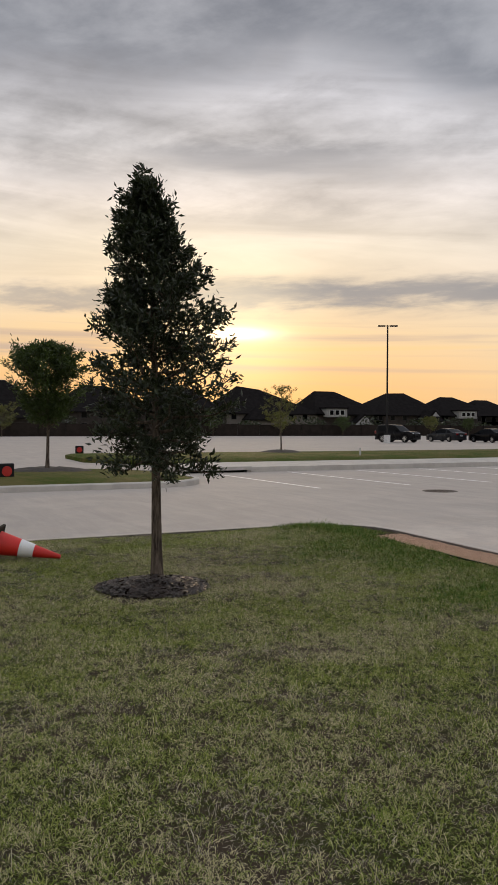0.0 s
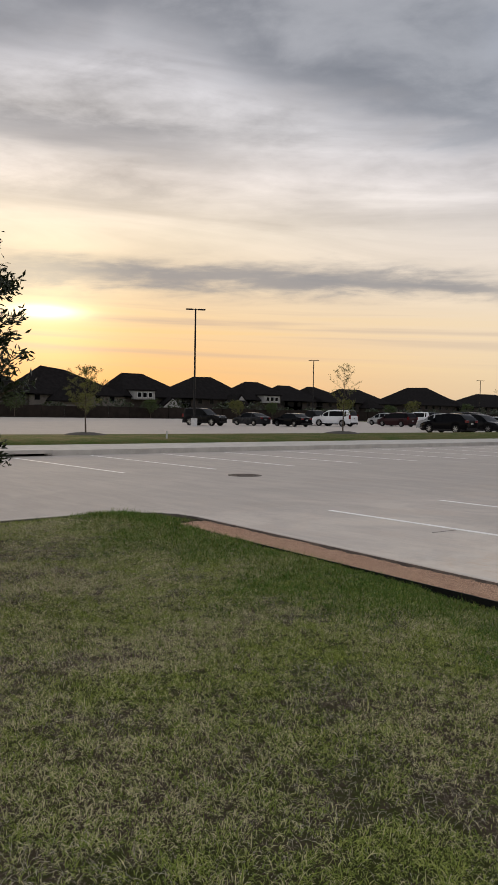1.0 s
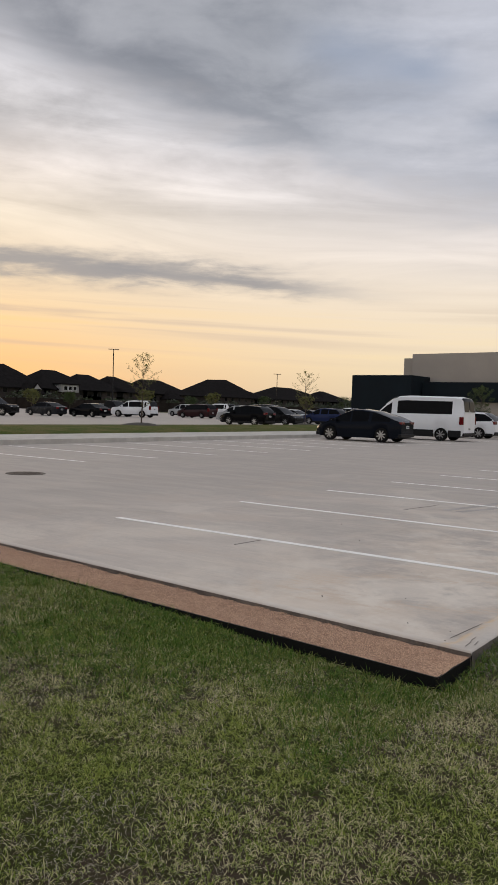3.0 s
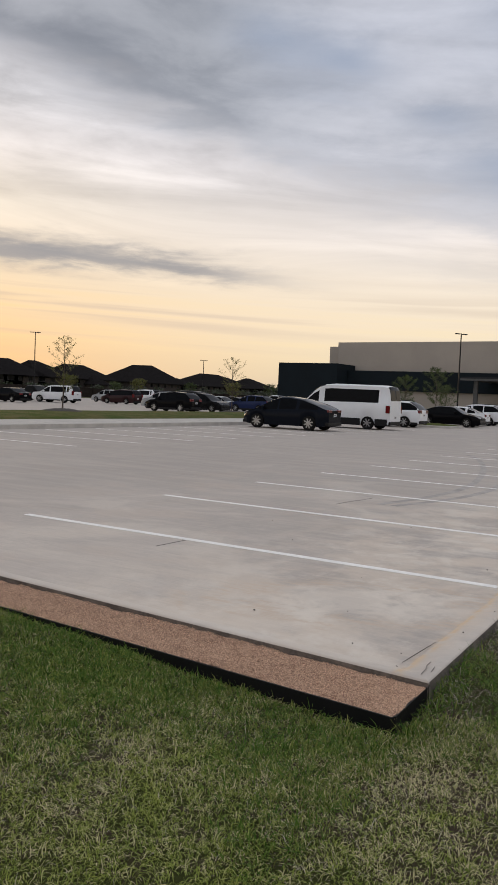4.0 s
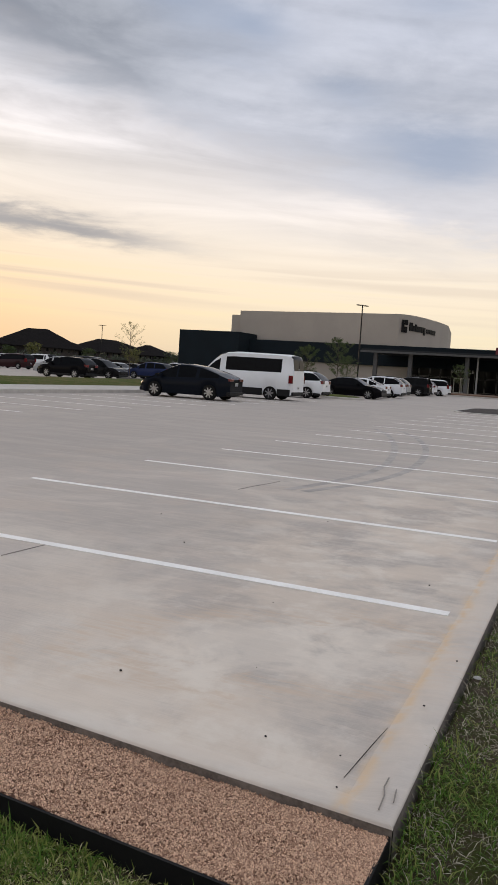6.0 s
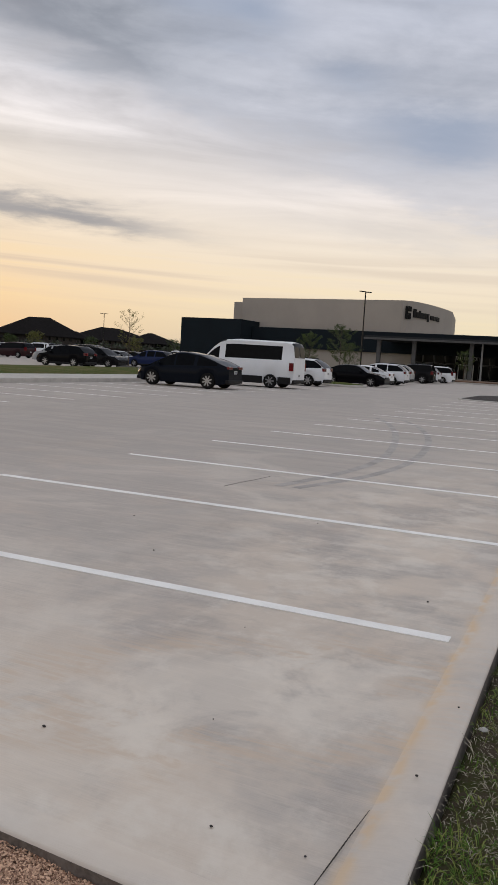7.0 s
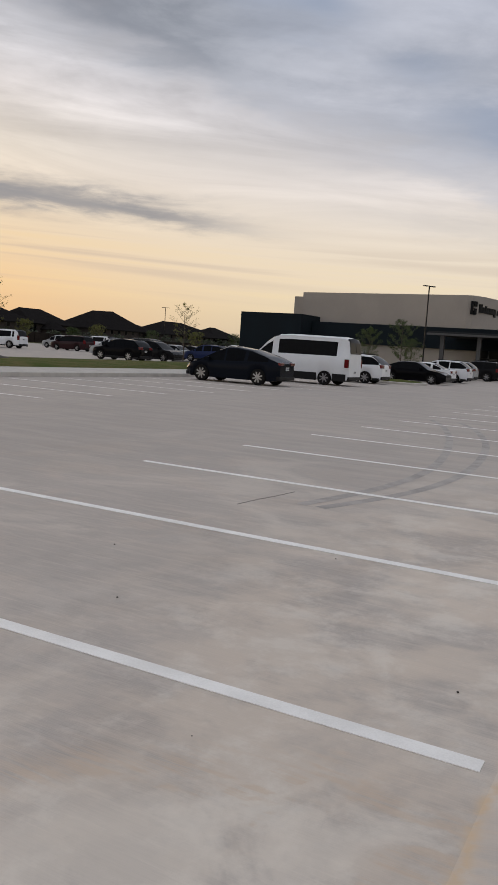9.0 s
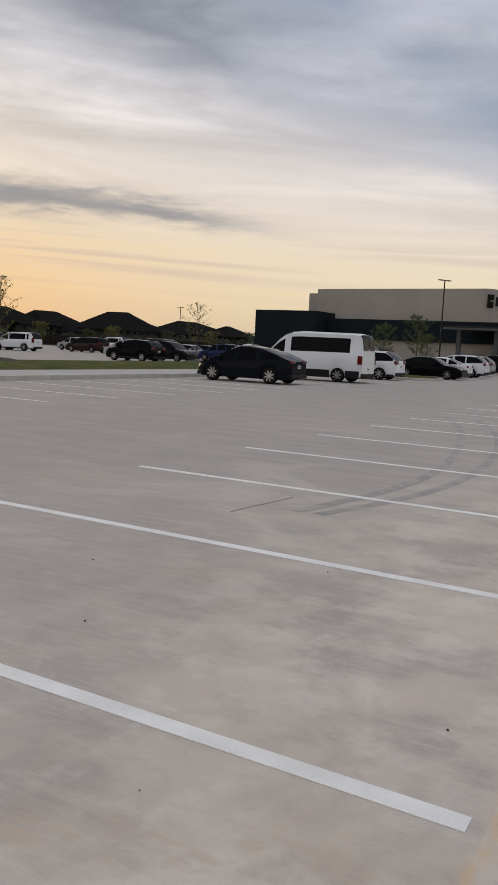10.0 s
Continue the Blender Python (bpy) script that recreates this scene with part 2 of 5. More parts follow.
    puddle = k.m("MULTIPLY", k.bell(k.m("ADD", x, wob), -0.95, 0.70), k.bell(k.m("ADD", k.m("ADD", y, wob), k.m("MULTIPLY", x, -0.35)), 1.78, 0.46))
    c = k.mix(k.m("MULTIPLY", k.smooth(puddle, 0.12, 0.75), 0.55), c, (0.715, 0.635, 0.545))
    rim = k.bell(puddle, 0.16, 0.10)
    c = k.mix(k.m("MULTIPLY", k.m("MULTIPLY", rim, k.smooth(trowel, 0.42, 0.56)), 0.55), c, (0.56, 0.43, 0.32))
    wash = k.m("MULTIPLY", k.bell(x, -0.9, 1.1), k.bell(y, 0.35, 0.30))
    c = k.mix(k.m("MULTIPLY", k.m("MULTIPLY", wash, k.smooth(broom, 0.42, 0.58)), 0.35), c, (0.70, 0.63, 0.555))
    # wash of tan silt where the paving meets the rolled kerb
    silt = k.m("MULTIPLY", k.bell(k.m("ADD", x, k.m("MULTIPLY", k.m("SUBTRACT", k.noise(vec, 3.0, 4), 0.5), 0.10)), -0.175, 0.028), k.smooth(k.noise(vec, 9.0, 4), 0.34, 0.58))
    if lift:
        c = k.mix(lift, c, (0.60, 0.54, 0.48))
    c = k.mix(k.m("MULTIPLY", silt, 0.8), c, (0.60, 0.45, 0.30))
    k.put(p.inputs["Base Color"], c)
    p.inputs["Specular IOR Level"].default_value = 0.08
    k.put(p.inputs["Roughness"], k.m("ADD", 0.70, k.m("MULTIPLY", mid, 0.2)))
    b = k.add("ShaderNodeBump")
    b.inputs["Strength"].default_value, b.inputs["Distance"].default_value = 0.25, 0.004
    k.put(b.inputs["Height"], k.m("ADD", brush, k.m("MULTIPLY", speck, 0.4)))
    k.put(p.inputs["Normal"], b.outputs[0])
    return m


def grass_mat(name, greens, straw, dry=0.5, sheet=False):
    """Blade or turf colour: green to straw in patches, and from blade to blade."""
    m = MATS[name] = bpy.data.materials.new(name)
    m.use_nodes = True
    k = Nodes(m.node_tree)
    p = m.node_tree.nodes["Principled BSDF"]
    vec = k.add("ShaderNodeTexCoord").outputs["Object"]
    geo = k.add("ShaderNodeNewGeometry")
    patch = k.m("ADD", k.m("MULTIPLY", k.noise(vec, 0.75, 5, 0.6, 0.5), 0.60), k.m("MULTIPLY", k.noise(vec, 8.0, 4, 0.65), 0.40))
    rnd = k.noise(vec, 45.0, 4, 0.6) if sheet else geo.outputs["Random Per Island"]
    green = k.mix(rnd, greens[0], greens[1])
    f = k.smooth(k.m("ADD", patch, k.m("MULTIPLY", k.m("SUBTRACT", rnd, 0.5), 0.34)), dry + 0.06, dry - 0.10)
    k.put(p.inputs["Base Color"], k.mix(f, straw, green))
    p.inputs["Roughness"].default_value = 0.75
    p.inputs["Specular IOR Level"].default_value = 0.03 if sheet else 0.2
    b = k.add("ShaderNodeBump")
    b.inputs["Strength"].default_value, b.inputs["Distance"].default_value = 0.6, 0.02
    k.put(b.inputs["Height"], k.noise(vec, 70.0, 3))
    k.put(p.inputs["Normal"], b.outputs[0])
    return m


def leaf_mat(name, a, b, glow=0.25):
    m = MATS[name] = bpy.data.materials.new(name)
    m.use_nodes = True
    k = Nodes(m.node_tree)
    p = m.node_tree.nodes["Principled BSDF"]
    rnd = k.add("ShaderNodeNewGeometry").outputs["Random Per Island"]
    c = k.mix(rnd, a, b)
    k.put(p.inputs["Base Color"], c)
    p.inputs["Roughness"].default_value = 0.45
    tr = k.add("ShaderNodeBsdfTranslucent")
    k.put(tr.inputs[0], k.mix(1.0, c, (1.4, 1.5, 0.6), "MULTIPLY"))
    mx = k.add("ShaderNodeMixShader")
    mx.inputs[0].default_value = glow
    m.node_tree.links.new(p.outputs[0], mx.inputs[1])
    m.node_tree.links.new(tr.outputs[0], mx.inputs[2])
    m.node_tree.links.new(mx.outputs[0], m.node_tree.nodes["Material Output"].inputs[0])
    return m


CONCRETE, LIP = concrete_mat("lot_concrete"), concrete_mat("lip_concrete", 0.45)
# sheet under the blades: shade of the gaps between them is in its colour
SHADED_TURF = grass_mat("turf", ((0.024, 0.030, 0.009), (0.056, 0.062, 0.018)), (0.060, 0.045, 0.032), 0.52, True)
BED_TURF = grass_mat("bed_turf", ((0.028, 0.052, 0.008), (0.074, 0.098, 0.018)), (0.115, 0.100, 0.038), 0.53, True)
BLADE = grass_mat("grass_blade", ((0.130, 0.180, 0.028), (0.370, 0.400, 0.085)), (0.560, 0.490, 0.290), 0.575)
LUSH = grass_mat("lush_blade", ((0.046, 0.108, 0.011), (0.125, 0.205, 0.030)), (0.215, 0.230, 0.062), 0.57)
KERB = mat("kerb_concrete", (0.50, 0.475, 0.44), (0.40, 0.375, 0.35), rough=0.8, scale=2.5, fine=90, spec=0.12)
PAINT_LINE = mat("line_paint", (0.88, 0.855, 0.82), (0.76, 0.735, 0.70), rough=0.6, scale=3, fine=120)
GRAVEL = mat("gravel", (0.28, 0.145, 0.095), (0.13, 0.07, 0.045), rough=0.85, scale=40, fine=200, vary=0)
STEEL_EDGE = mat("edging_steel", (0.008, 0.008, 0.009), rough=0.6, bump=0.1, spec=0.15)
MULCH = mat("mulch", (0.030, 0.020, 0.015), (0.010, 0.007, 0.006), rough=0.9, scale=25, fine=120, bump=0.8)
BARK = mat("bark", (0.15, 0.120, 0.095), (0.035, 0.027, 0.022), rough=0.9, scale=32, fine=80, bump=1.0, stretch=(1, 1, 0.14), spec=0.1)
SOIL = mat("far_ground", (0.12, 0.115, 0.06), (0.08, 0.085, 0.04), rough=0.9, spec=0.05, scale=0.05, fine=1.5)
BLACK_METAL = mat("black_metal", (0.012, 0.012, 0.013), rough=0.5, spec=0.2)
IRON = mat("cast_iron", (0.11, 0.085, 0.070), (0.06, 0.050, 0.044), rough=0.7, metal=0.4, scale=12)
RUBBER = mat("rubber", (0.010, 0.010, 0.010), rough=0.85, spec=0.15)
RIM = mat("alloy_rim", (0.45, 0.45, 0.46), (0.30, 0.30, 0.31), rough=0.3, metal=0.9, bump=0)
GLASS = mat("tinted_glass", (0.005, 0.006, 0.007), (0.004, 0.004, 0.005), rough=0.08, bump=0, spec=0.06)
TRIM = mat("black_trim", (0.010, 0.010, 0.011), rough=0.6, spec=0.2)
TAIL = mat("tail_lamp", (0.15, 0.008, 0.010), (0.10, 0.006, 0.007), rough=0.15, bump=0, coat=0.6)
LAMP = mat("head_lamp", (0.62, 0.63, 0.65), (0.5, 0.5, 0.52), rough=0.12, bump=0, coat=0.6)
PLATE = mat("number_plate", (0.6, 0.6, 0.58), rough=0.5, bump=0)
PLATE_BAR = mat("plate_bar", (0.08, 0.09, 0.14), rough=0.5, bump=0)


def paint(name, col, rough=0.34, metal=0.0, coat=0.12, spec=0.18):
    return mat(name, col, tuple(c * 0.94 for c in col), rough=rough, metal=metal, scale=1.5, fine=300, bump=0.0, coat=coat, spec=spec)


# ---------------------------------------------------------------- mesh helpers
def link_mesh(name, verts, faces, material, parent=None, smooth=False):
    me = bpy.data.meshes.new(name)
    me.from_pydata([tuple(v) for v in verts], [], faces)
    me.materials.append(material)
    if smooth:
        me.polygons.foreach_set("use_smooth", [True] * len(me.polygons))
    ob = new(name, me)
    if parent is not None:
        ob.parent = parent
    return ob


def part(name, bm, material, parent=None, label="", smooth=False):
    """Links a bmesh as one mesh object under a thing or a part."""
    me = bpy.data.meshes.new(name)
    bmesh.ops.recalc_face_normals(bm, faces=bm.faces)
    bm.to_mesh(me)
    bm.free()
    me.materials.append(material)
    if smooth:
        me.polygons.foreach_set("use_smooth", [True] * len(me.polygons))
        me.set_sharp_from_angle(angle=radians(38))
    ob = new(name, me)
    if parent is not None:
        ob.parent = parent
    if label:
        tagged(ob, label)
    return ob


def empty(name, label, category, group="", kind="", at=None):
    ob = new(name)
    ob.empty_display_size = 0.3
    if at is not None:
        ob.matrix_basis = at
    return tagged(ob, label, category, group, kind)


def box(bm, lo, hi, bevel=0.0):
    c = [(a + b) / 2 for a, b in zip(lo, hi)]
    s = [b - a for a, b in zip(lo, hi)]
    r = bmesh.ops.create_cube(bm, size=1, matrix=Matrix.Translation(c) @ Matrix.Diagonal((*s, 1)))
    if bevel:
        es = {e for v in r["verts"] for e in v.link_edges}
        bmesh.ops.bevel(bm, geom=list(es), offset=bevel, segments=2, affect="EDGES", profile=0.6)
    return bm


def boxes(*los_his, bevel=0.0):
    bm = bmesh.new()
    for lo, hi in los_his:
        box(bm, lo, hi, bevel)
    return bm


def tube(bm, pts, radii, n=8, cap=True):
    """A tapered tube along points."""
    rings = []
    for i, (p, r) in enumerate(zip(pts, radii)):
        a, b = Vector(pts[max(i - 1, 0)]), Vector(pts[min(i + 1, len(pts) - 1)])
        d = (b - a).normalized() if (b - a).length > 1e-6 else Vector((0, 0, 1))
        s = d.orthogonal().normalized() if abs(d.z) < 0.9 else Vector((1, 0, 0)).cross(d).normalized().cross(d) * -1
        s = (s - d * s.dot(d)).normalized()
        q = d.cross(s)
        rings.append([bm.verts.new(Vector(p) + r * (math.cos(2 * math.pi * j / n) * s + math.sin(2 * math.pi * j / n) * q)) for j in range(n)])
    for r0, r1 in zip(rings, rings[1:]):
        for j in range(n):
            bm.faces.new((r0[j], r0[(j + 1) % n], r1[(j + 1) % n], r1[j]))
    if cap:
        bm.faces.new(rings[0][::-1])
        bm.faces.new(rings[-1])
    return bm


def disc(bm, c, r, h, n=24, axis="Z", r2=None):
    turn = {"Z": Matrix(), "X": Matrix.Rotation(radians(90), 4, "Y"), "Y": Matrix.Rotation(radians(-90), 4, "X")}[axis]
    bmesh.ops.create_cone(bm, cap_ends=True, segments=n, radius1=r, radius2=r if r2 is None else r2, depth=h, matrix=Matrix.Translation(c) @ turn)
    return bm


def slab(bm, outline, z0, z1):
    """A flat prism over an outline of (x, y)."""
    lo = [bm.verts.new((x, y, z0)) for x, y in outline]
    hi = [bm.verts.new((x, y, z1)) for x, y in outline]
    bm.faces.new(hi)
    bm.faces.new(lo[::-1])
    for i in range(len(lo)):
        j = (i + 1) % len(lo)
        bm.faces.new((lo[i], lo[j], hi[j], hi[i]))
    return bm


def sweep(bm, line, profile):
    """Sweeps a profile of (offset to the left of the line, z) along a line of (x, y)."""
    rows = []
    for i, (x, y) in enumerate(line):
        a, b = Vector(line[max(i - 1, 0)]), Vector(line[min(i + 1, len(line) - 1)])
        d = (b - a).normalized()
        rows.append([bm.verts.new((x - d.y * o, y + d.x * o, z)) for o, z in profile])
    for r0, r1 in zip(rows, rows[1:]):
        for j in range(len(profile) - 1):
            bm.faces.new((r0[j], r0[j + 1], r1[j + 1], r1[j]))
    return bm


def outline_round(x0, y0, x1, y1, r, n=6):
    """A rectangle with rounded corners."""
    pts = []
    for cx, cy, a in ((x1 - r, y0 + r, -90), (x1 - r, y1 - r, 0), (x0 + r, y1 - r, 90), (x0 + r, y0 + r, 180)):
        pts += [(cx + r * math.cos(radians(a + 90 * i / n)), cy + r * math.sin(radians(a + 90 * i / n))) for i in range(n + 1)]
    return pts


# ---------------------------------------------------------------- ground
EDGE_A, EDGE_B = (0.0, 0.0), (-6.2, 0.42)      # front edge of the paved lot


def front_y(x):
    return EDGE_B[1] * x / EDGE_B[0]


LAWN_X = -7.25
STRIP, GRAVEL_Z, EDGING_Z = 0.52, -0.018, -0.008      # gravel strip: width, level, top of its edging
corner_arc = [(-6.2, 0.42), (-6.6, 0.36), (-6.92, 0.16), (-7.14, -0.16), (-7.24, -0.6), (LAWN_X, -1.2)]


def arc_y(x):
    """Edge of the paving round the tip of the lawn."""
    return np.interp(x, [p[0] for p in corner_arc[::-1]], [p[1] for p in corner_arc[::-1]])


def lawn_z(x, y):
    """Height of the lawn; it dips beside the edging and rises to a hump at the tip."""
    z = -0.035 + 0.032 * np.clip((-x - 3.0) / 4.0, 0, 1)
    z = z - 0.055 * np.exp(-(np.clip(-x - 0.2, 0, 9) / 2.2) ** 2) * np.exp(-((y + 0.65) / 0.8) ** 2) * np.exp(-(np.clip(x, 0, 9) / 0.5) ** 2)
    z = z + 0.050 * np.exp(-((x + 6.6) / 0.8) ** 2 - ((y + 0.65) / 0.5) ** 2)
    z = z + 0.012 * np.sin(1.7 * x + 0.6 * y) * np.cos(1.3 * y - 0.4 * x) + 0.006 * np.sin(5.1 * x + 2) * np.sin(4.3 * y)
    z = z + 0.03 * np.clip(x * 12 + 0.4, 0, 1) * np.clip(y * 2 + 0.2, 0, 1)
    inside = ((x < -0.03) & (x > -6.0) & (y > front_y(x) - 0.43)) | ((x <= -6.0) & (y > arc_y(x) + 0.03))
    return np.where(inside, -0.22, z)


def ground():
    bm = slab(bmesh.new(), [(2500 * math.cos(a), 2500 * math.sin(a)) for a in np.linspace(0, 2 * math.pi, 49)[:-1]], -0.6, -0.30)
    tagged(part("ground", bm, SOIL), "dull green open ground reaching the horizon", "ground", kind="structure")
    ring = [(0, 0), (0, 108), (-119, 108), (-119, -90), (LAWN_X, -90)] + corner_arc[::-1]
    tagged(part("pavement", slab(bmesh.new(), ring, -0.29, 0.0), CONCRETE), "pale grey concrete car park paving with tan stains", "pavement", kind="structure")
    xs = np.unique(np.concatenate([np.arange(LAWN_X, 4.5, 0.1), np.arange(4.5, 60, 1.5)]))
    ys = np.unique(np.concatenate([np.arange(-60, -9, 1.5), np.arange(-9, 6, 0.1), np.arange(6, 108, 1.5)]))
    gx, gy = np.meshgrid(xs, ys)
    v = np.stack([gx, gy, lawn_z(gx, gy)], -1).reshape(-1, 3)
    n, idx = len(xs), np.arange(len(v)).reshape(len(ys), len(xs))
    f = np.stack([idx[:-1, :-1], idx[:-1, 1:], idx[1:, 1:], idx[1:, :-1]], -1).reshape(-1, 4)
    lawn = tagged(link_mesh("lawn", v.tolist(), f.tolist(), SHADED_TURF, smooth=True), "mown lawn, patchy green and straw-coloured", "lawn", kind="structure")
    # close turf where no single blades stand, in the mean tone of blades and gaps
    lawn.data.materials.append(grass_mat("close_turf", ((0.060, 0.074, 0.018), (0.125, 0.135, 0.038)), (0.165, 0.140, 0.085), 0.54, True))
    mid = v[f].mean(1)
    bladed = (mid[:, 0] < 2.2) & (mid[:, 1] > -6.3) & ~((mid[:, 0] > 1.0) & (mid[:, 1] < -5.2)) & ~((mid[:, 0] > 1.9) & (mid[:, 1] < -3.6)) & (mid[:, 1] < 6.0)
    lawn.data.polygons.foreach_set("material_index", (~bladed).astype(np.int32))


def markings():
    for y in [2.66 + 2.74 * i for i in range(15)]:
        bm = boxes(((-5.82, y - 0.05, 0.0005), (-0.25, y + 0.05, 0.004)))
        tagged(part("parking_line", bm, PAINT_LINE), "white painted parking bay line on concrete", "parking line", "parking lines of the open bays", "structure")
    for y in [3.62 + 2.74 * i for i in range(14)]:
        bm = boxes(((-20.2, y - 0.05, 0.0005), (-13.55, y + 0.05, 0.004)))
        tagged(part("parking_line", bm, PAINT_LINE), "white painted parking bay line beside the grass strip", "parking line", "parking lines along the grass strip", "structure")


def edges():
    # low rolled lip along the right side and the front
    prof = [(-0.004, 0.014), (0.0, 0.022), (0.012, 0.028), (0.09, 0.025), (0.14, 0.014), (0.19, 0.003), (0.22, -0.008)]
    lip = LIP
    mitre = [(0.008 - o, front_y(0.008 - o) - 0.008 + 0.82 * o, z) for o, z in prof]

    def mitred(bm):
        bm.verts.ensure_lookup_table()
        for i, co in enumerate(mitre):
            bm.verts[i].co = co
        return bm

    bm = mitred(sweep(bmesh.new(), [(0.008, 0.0)] + [(0.008, y) for y in np.linspace(0.6, 107, 60)], prof))
    tagged(part("kerb_right", bm, lip, smooth=True), "low rolled concrete kerb beside the lawn", "kerb", kind="structure")
    line = [(0.006, front_y(0.0))] + [(x, front_y(x)) for x in np.linspace(-0.45, -6.2, 14)] + corner_arc[1:] + [(LAWN_X, y) for y in np.linspace(-2, -60, 20)]
    front = [(0.008 - 0.82 * o, z) for o, z in prof]
    tagged(part("kerb_front", mitred(sweep(bmesh.new(), line, front)), lip, smooth=True), "low concrete lip at the edge of the paving", "kerb", kind="structure")
    # upright faces below the lip, mottled and darker than the paving
    bm = sweep(bmesh.new(), [(0.012, front_y(0.0))] + line[1:], [(0.012, -0.25), (0.012, 0.016)])
    tagged(part("kerb_face", bm, mat("dark_edge", (0.19, 0.16, 0.14), (0.09, 0.075, 0.065), rough=0.9, scale=5, fine=60)), "darker mottled edge of the concrete paving", "kerb", kind="structure")
    bm = sweep(bmesh.new(), [(0.012, y) for y in np.linspace(0, 107, 40)], [(0.0, -0.25), (0.0, 0.020)])
    tagged(part("kerb_side", bm, MATS["dark_edge"]), "darker mottled outer side of the rolled kerb", "kerb", kind="structure")
    # gravel strip and black steel edging
    o = STRIP
    g = [(-0.009, -0.004)] + [(x, front_y(x) - 0.006) for x in (-2, -4, -6.0)] + [(-6.0, front_y(-6.0) - 0.22)] + [(x, front_y(x) - o + 0.009) for x in (-5.6, -4, -2, -0.009)]
    tagged(part("gravel_strip", slab(bmesh.new(), g, -0.2, GRAVEL_Z - 0.006), GRAVEL), "strip of reddish brown pea gravel inside black edging", "gravel", kind="structure")
    bm = sweep(bmesh.new(), [(0.0, 0.10), (0.0, -o + 0.02), (-0.01, -o)] + [(x, front_y(x) - o) for x in np.linspace(-0.3, -5.6, 12)] + [(-6.0, front_y(-6.0) - 0.22)],
               [(0.006, -0.3), (0.006, EDGING_Z), (-0.006, EDGING_Z), (-0.006, -0.3)])
    tagged(part("steel_edging", bm, STEEL_EDGE), "black steel landscape edging holding the gravel", "edging", kind="structure")


def island(name, outline, h, label, crown=0.12, cover=None):
    """A kerbed bed: a concrete kerb ring with a slightly crowned grass top."""
    top = empty(name, label, "planting bed", kind="structure")
    bm = bmesh.new()
    n = len(outline)
    mid = Vector((sum(p[0] for p in outline) / n, sum(p[1] for p in outline) / n))
    rings = []
    for off, z in ((0.0, -0.02), (0.0, h - 0.03), (0.03, h), (0.15, h), (0.15, h - 0.06)):
        ring = []
        for i, p in enumerate(outline):
            a, b = Vector(outline[i - 1]), Vector(outline[(i + 1) % n])
            d = (b - a).normalized()
            ring.append(bm.verts.new((p[0] - d.y * off, p[1] + d.x * off, z)))
        rings.append(ring)
    for r0, r1 in zip(rings, rings[1:]):
        for i in range(n):
            bm.faces.new((r0[i], r0[(i + 1) % n], r1[(i + 1) % n], r1[i]))
    part("kerb", bm, KERB, top)
    bm = bmesh.new()
    rings = []
    for f, z in ((1.0, h - 0.02), (0.9, h + crown * 0.35), (0.6, h + crown * 0.85)):
        ring = []
        for i, p in enumerate(outline):
            a, b = Vector(outline[i - 1]), Vector(outline[(i + 1) % n])
            d = (b - a).normalized()
            q = Vector((p[0] - d.y * 0.15, p[1] + d.x * 0.15))
            q = mid + (q - mid) * f
            ring.append(bm.verts.new((q.x, q.y, z)))
        rings.append(ring)
    for r0, r1 in zip(rings, rings[1:]):
        for i in range(n):
            bm.faces.new((r0[i], r0[(i + 1) % n], r1[(i + 1) % n], r1[i]))
    bm.faces.new(rings[-1])
    part("turf_top" if cover is None else "mulch_top", bm, cover or BED_TURF, top, "short green grass" if cover is None else "dark wood mulch", smooth=True)
    return top


def long_strip():
    """The raised walk and grass strip that divide the two car parks."""
    x0, x1, x2, y0, y1 = -20.6, -24.2, -32.6, 2.6, 51.0
    tagged(part("walk", slab(bmesh.new(), [(x0, 5.2), (x0, y1 - 1.5), (x0 - 1.5, y1), (x1, y1), (x1, y0 + 2), (x0 - 1.2, 3.8)], -0.1, 0.17), KERB), "raised concrete walk behind the kerb", "walkway", kind="structure")
    ring = [(x1, y0 + 2)] + [(x1, y) for y in (12, 20, 30, 40)] + [(x1, y1 - 1)] + [(x1 - 2, y1 + 1.0), (x2 + 1, y1 + 0.5), (x2, y1 - 1)] + [(x2, y) for y in (40, 30, 20, 12)] + [(x2 - 1.0, 4.5), (x2 - 1.5, y0 - 0.5), (x2 + 3, y0 - 0.8)]
    bm = bmesh.new()
    n = len(ring)
    mid = (-28.4, 24)
    rings = []
    for f, z in ((1.0, 0.0), (1.0, 0.165), (0.93, 0.24), (0.55, 0.32)):
        rings.append([bm.verts.new((mid[0] + (x - mid[0]) * f, mid[1] + (y - mid[1]) * (1 - (1 - f) * 0.12), z)) for x, y in ring])
    for r0, r1 in zip(rings, rings[1:]):
        for i in range(n):
            bm.faces.new((r0[i], r0[(i + 1) % n], r1[(i + 1) % n], r1[i]))
    bm.faces.new(rings[-1])
    tagged(part("grass_strip", bm, BED_TURF, smooth=True), "long raised strip of mown grass between car parks", "grass strip", kind="structure")


# ---------------------------------------------------------------- vehicles
def lerp(table, x):
    return float(np.interp(x, [p[0] for p in table], [p[1] for p in table]))


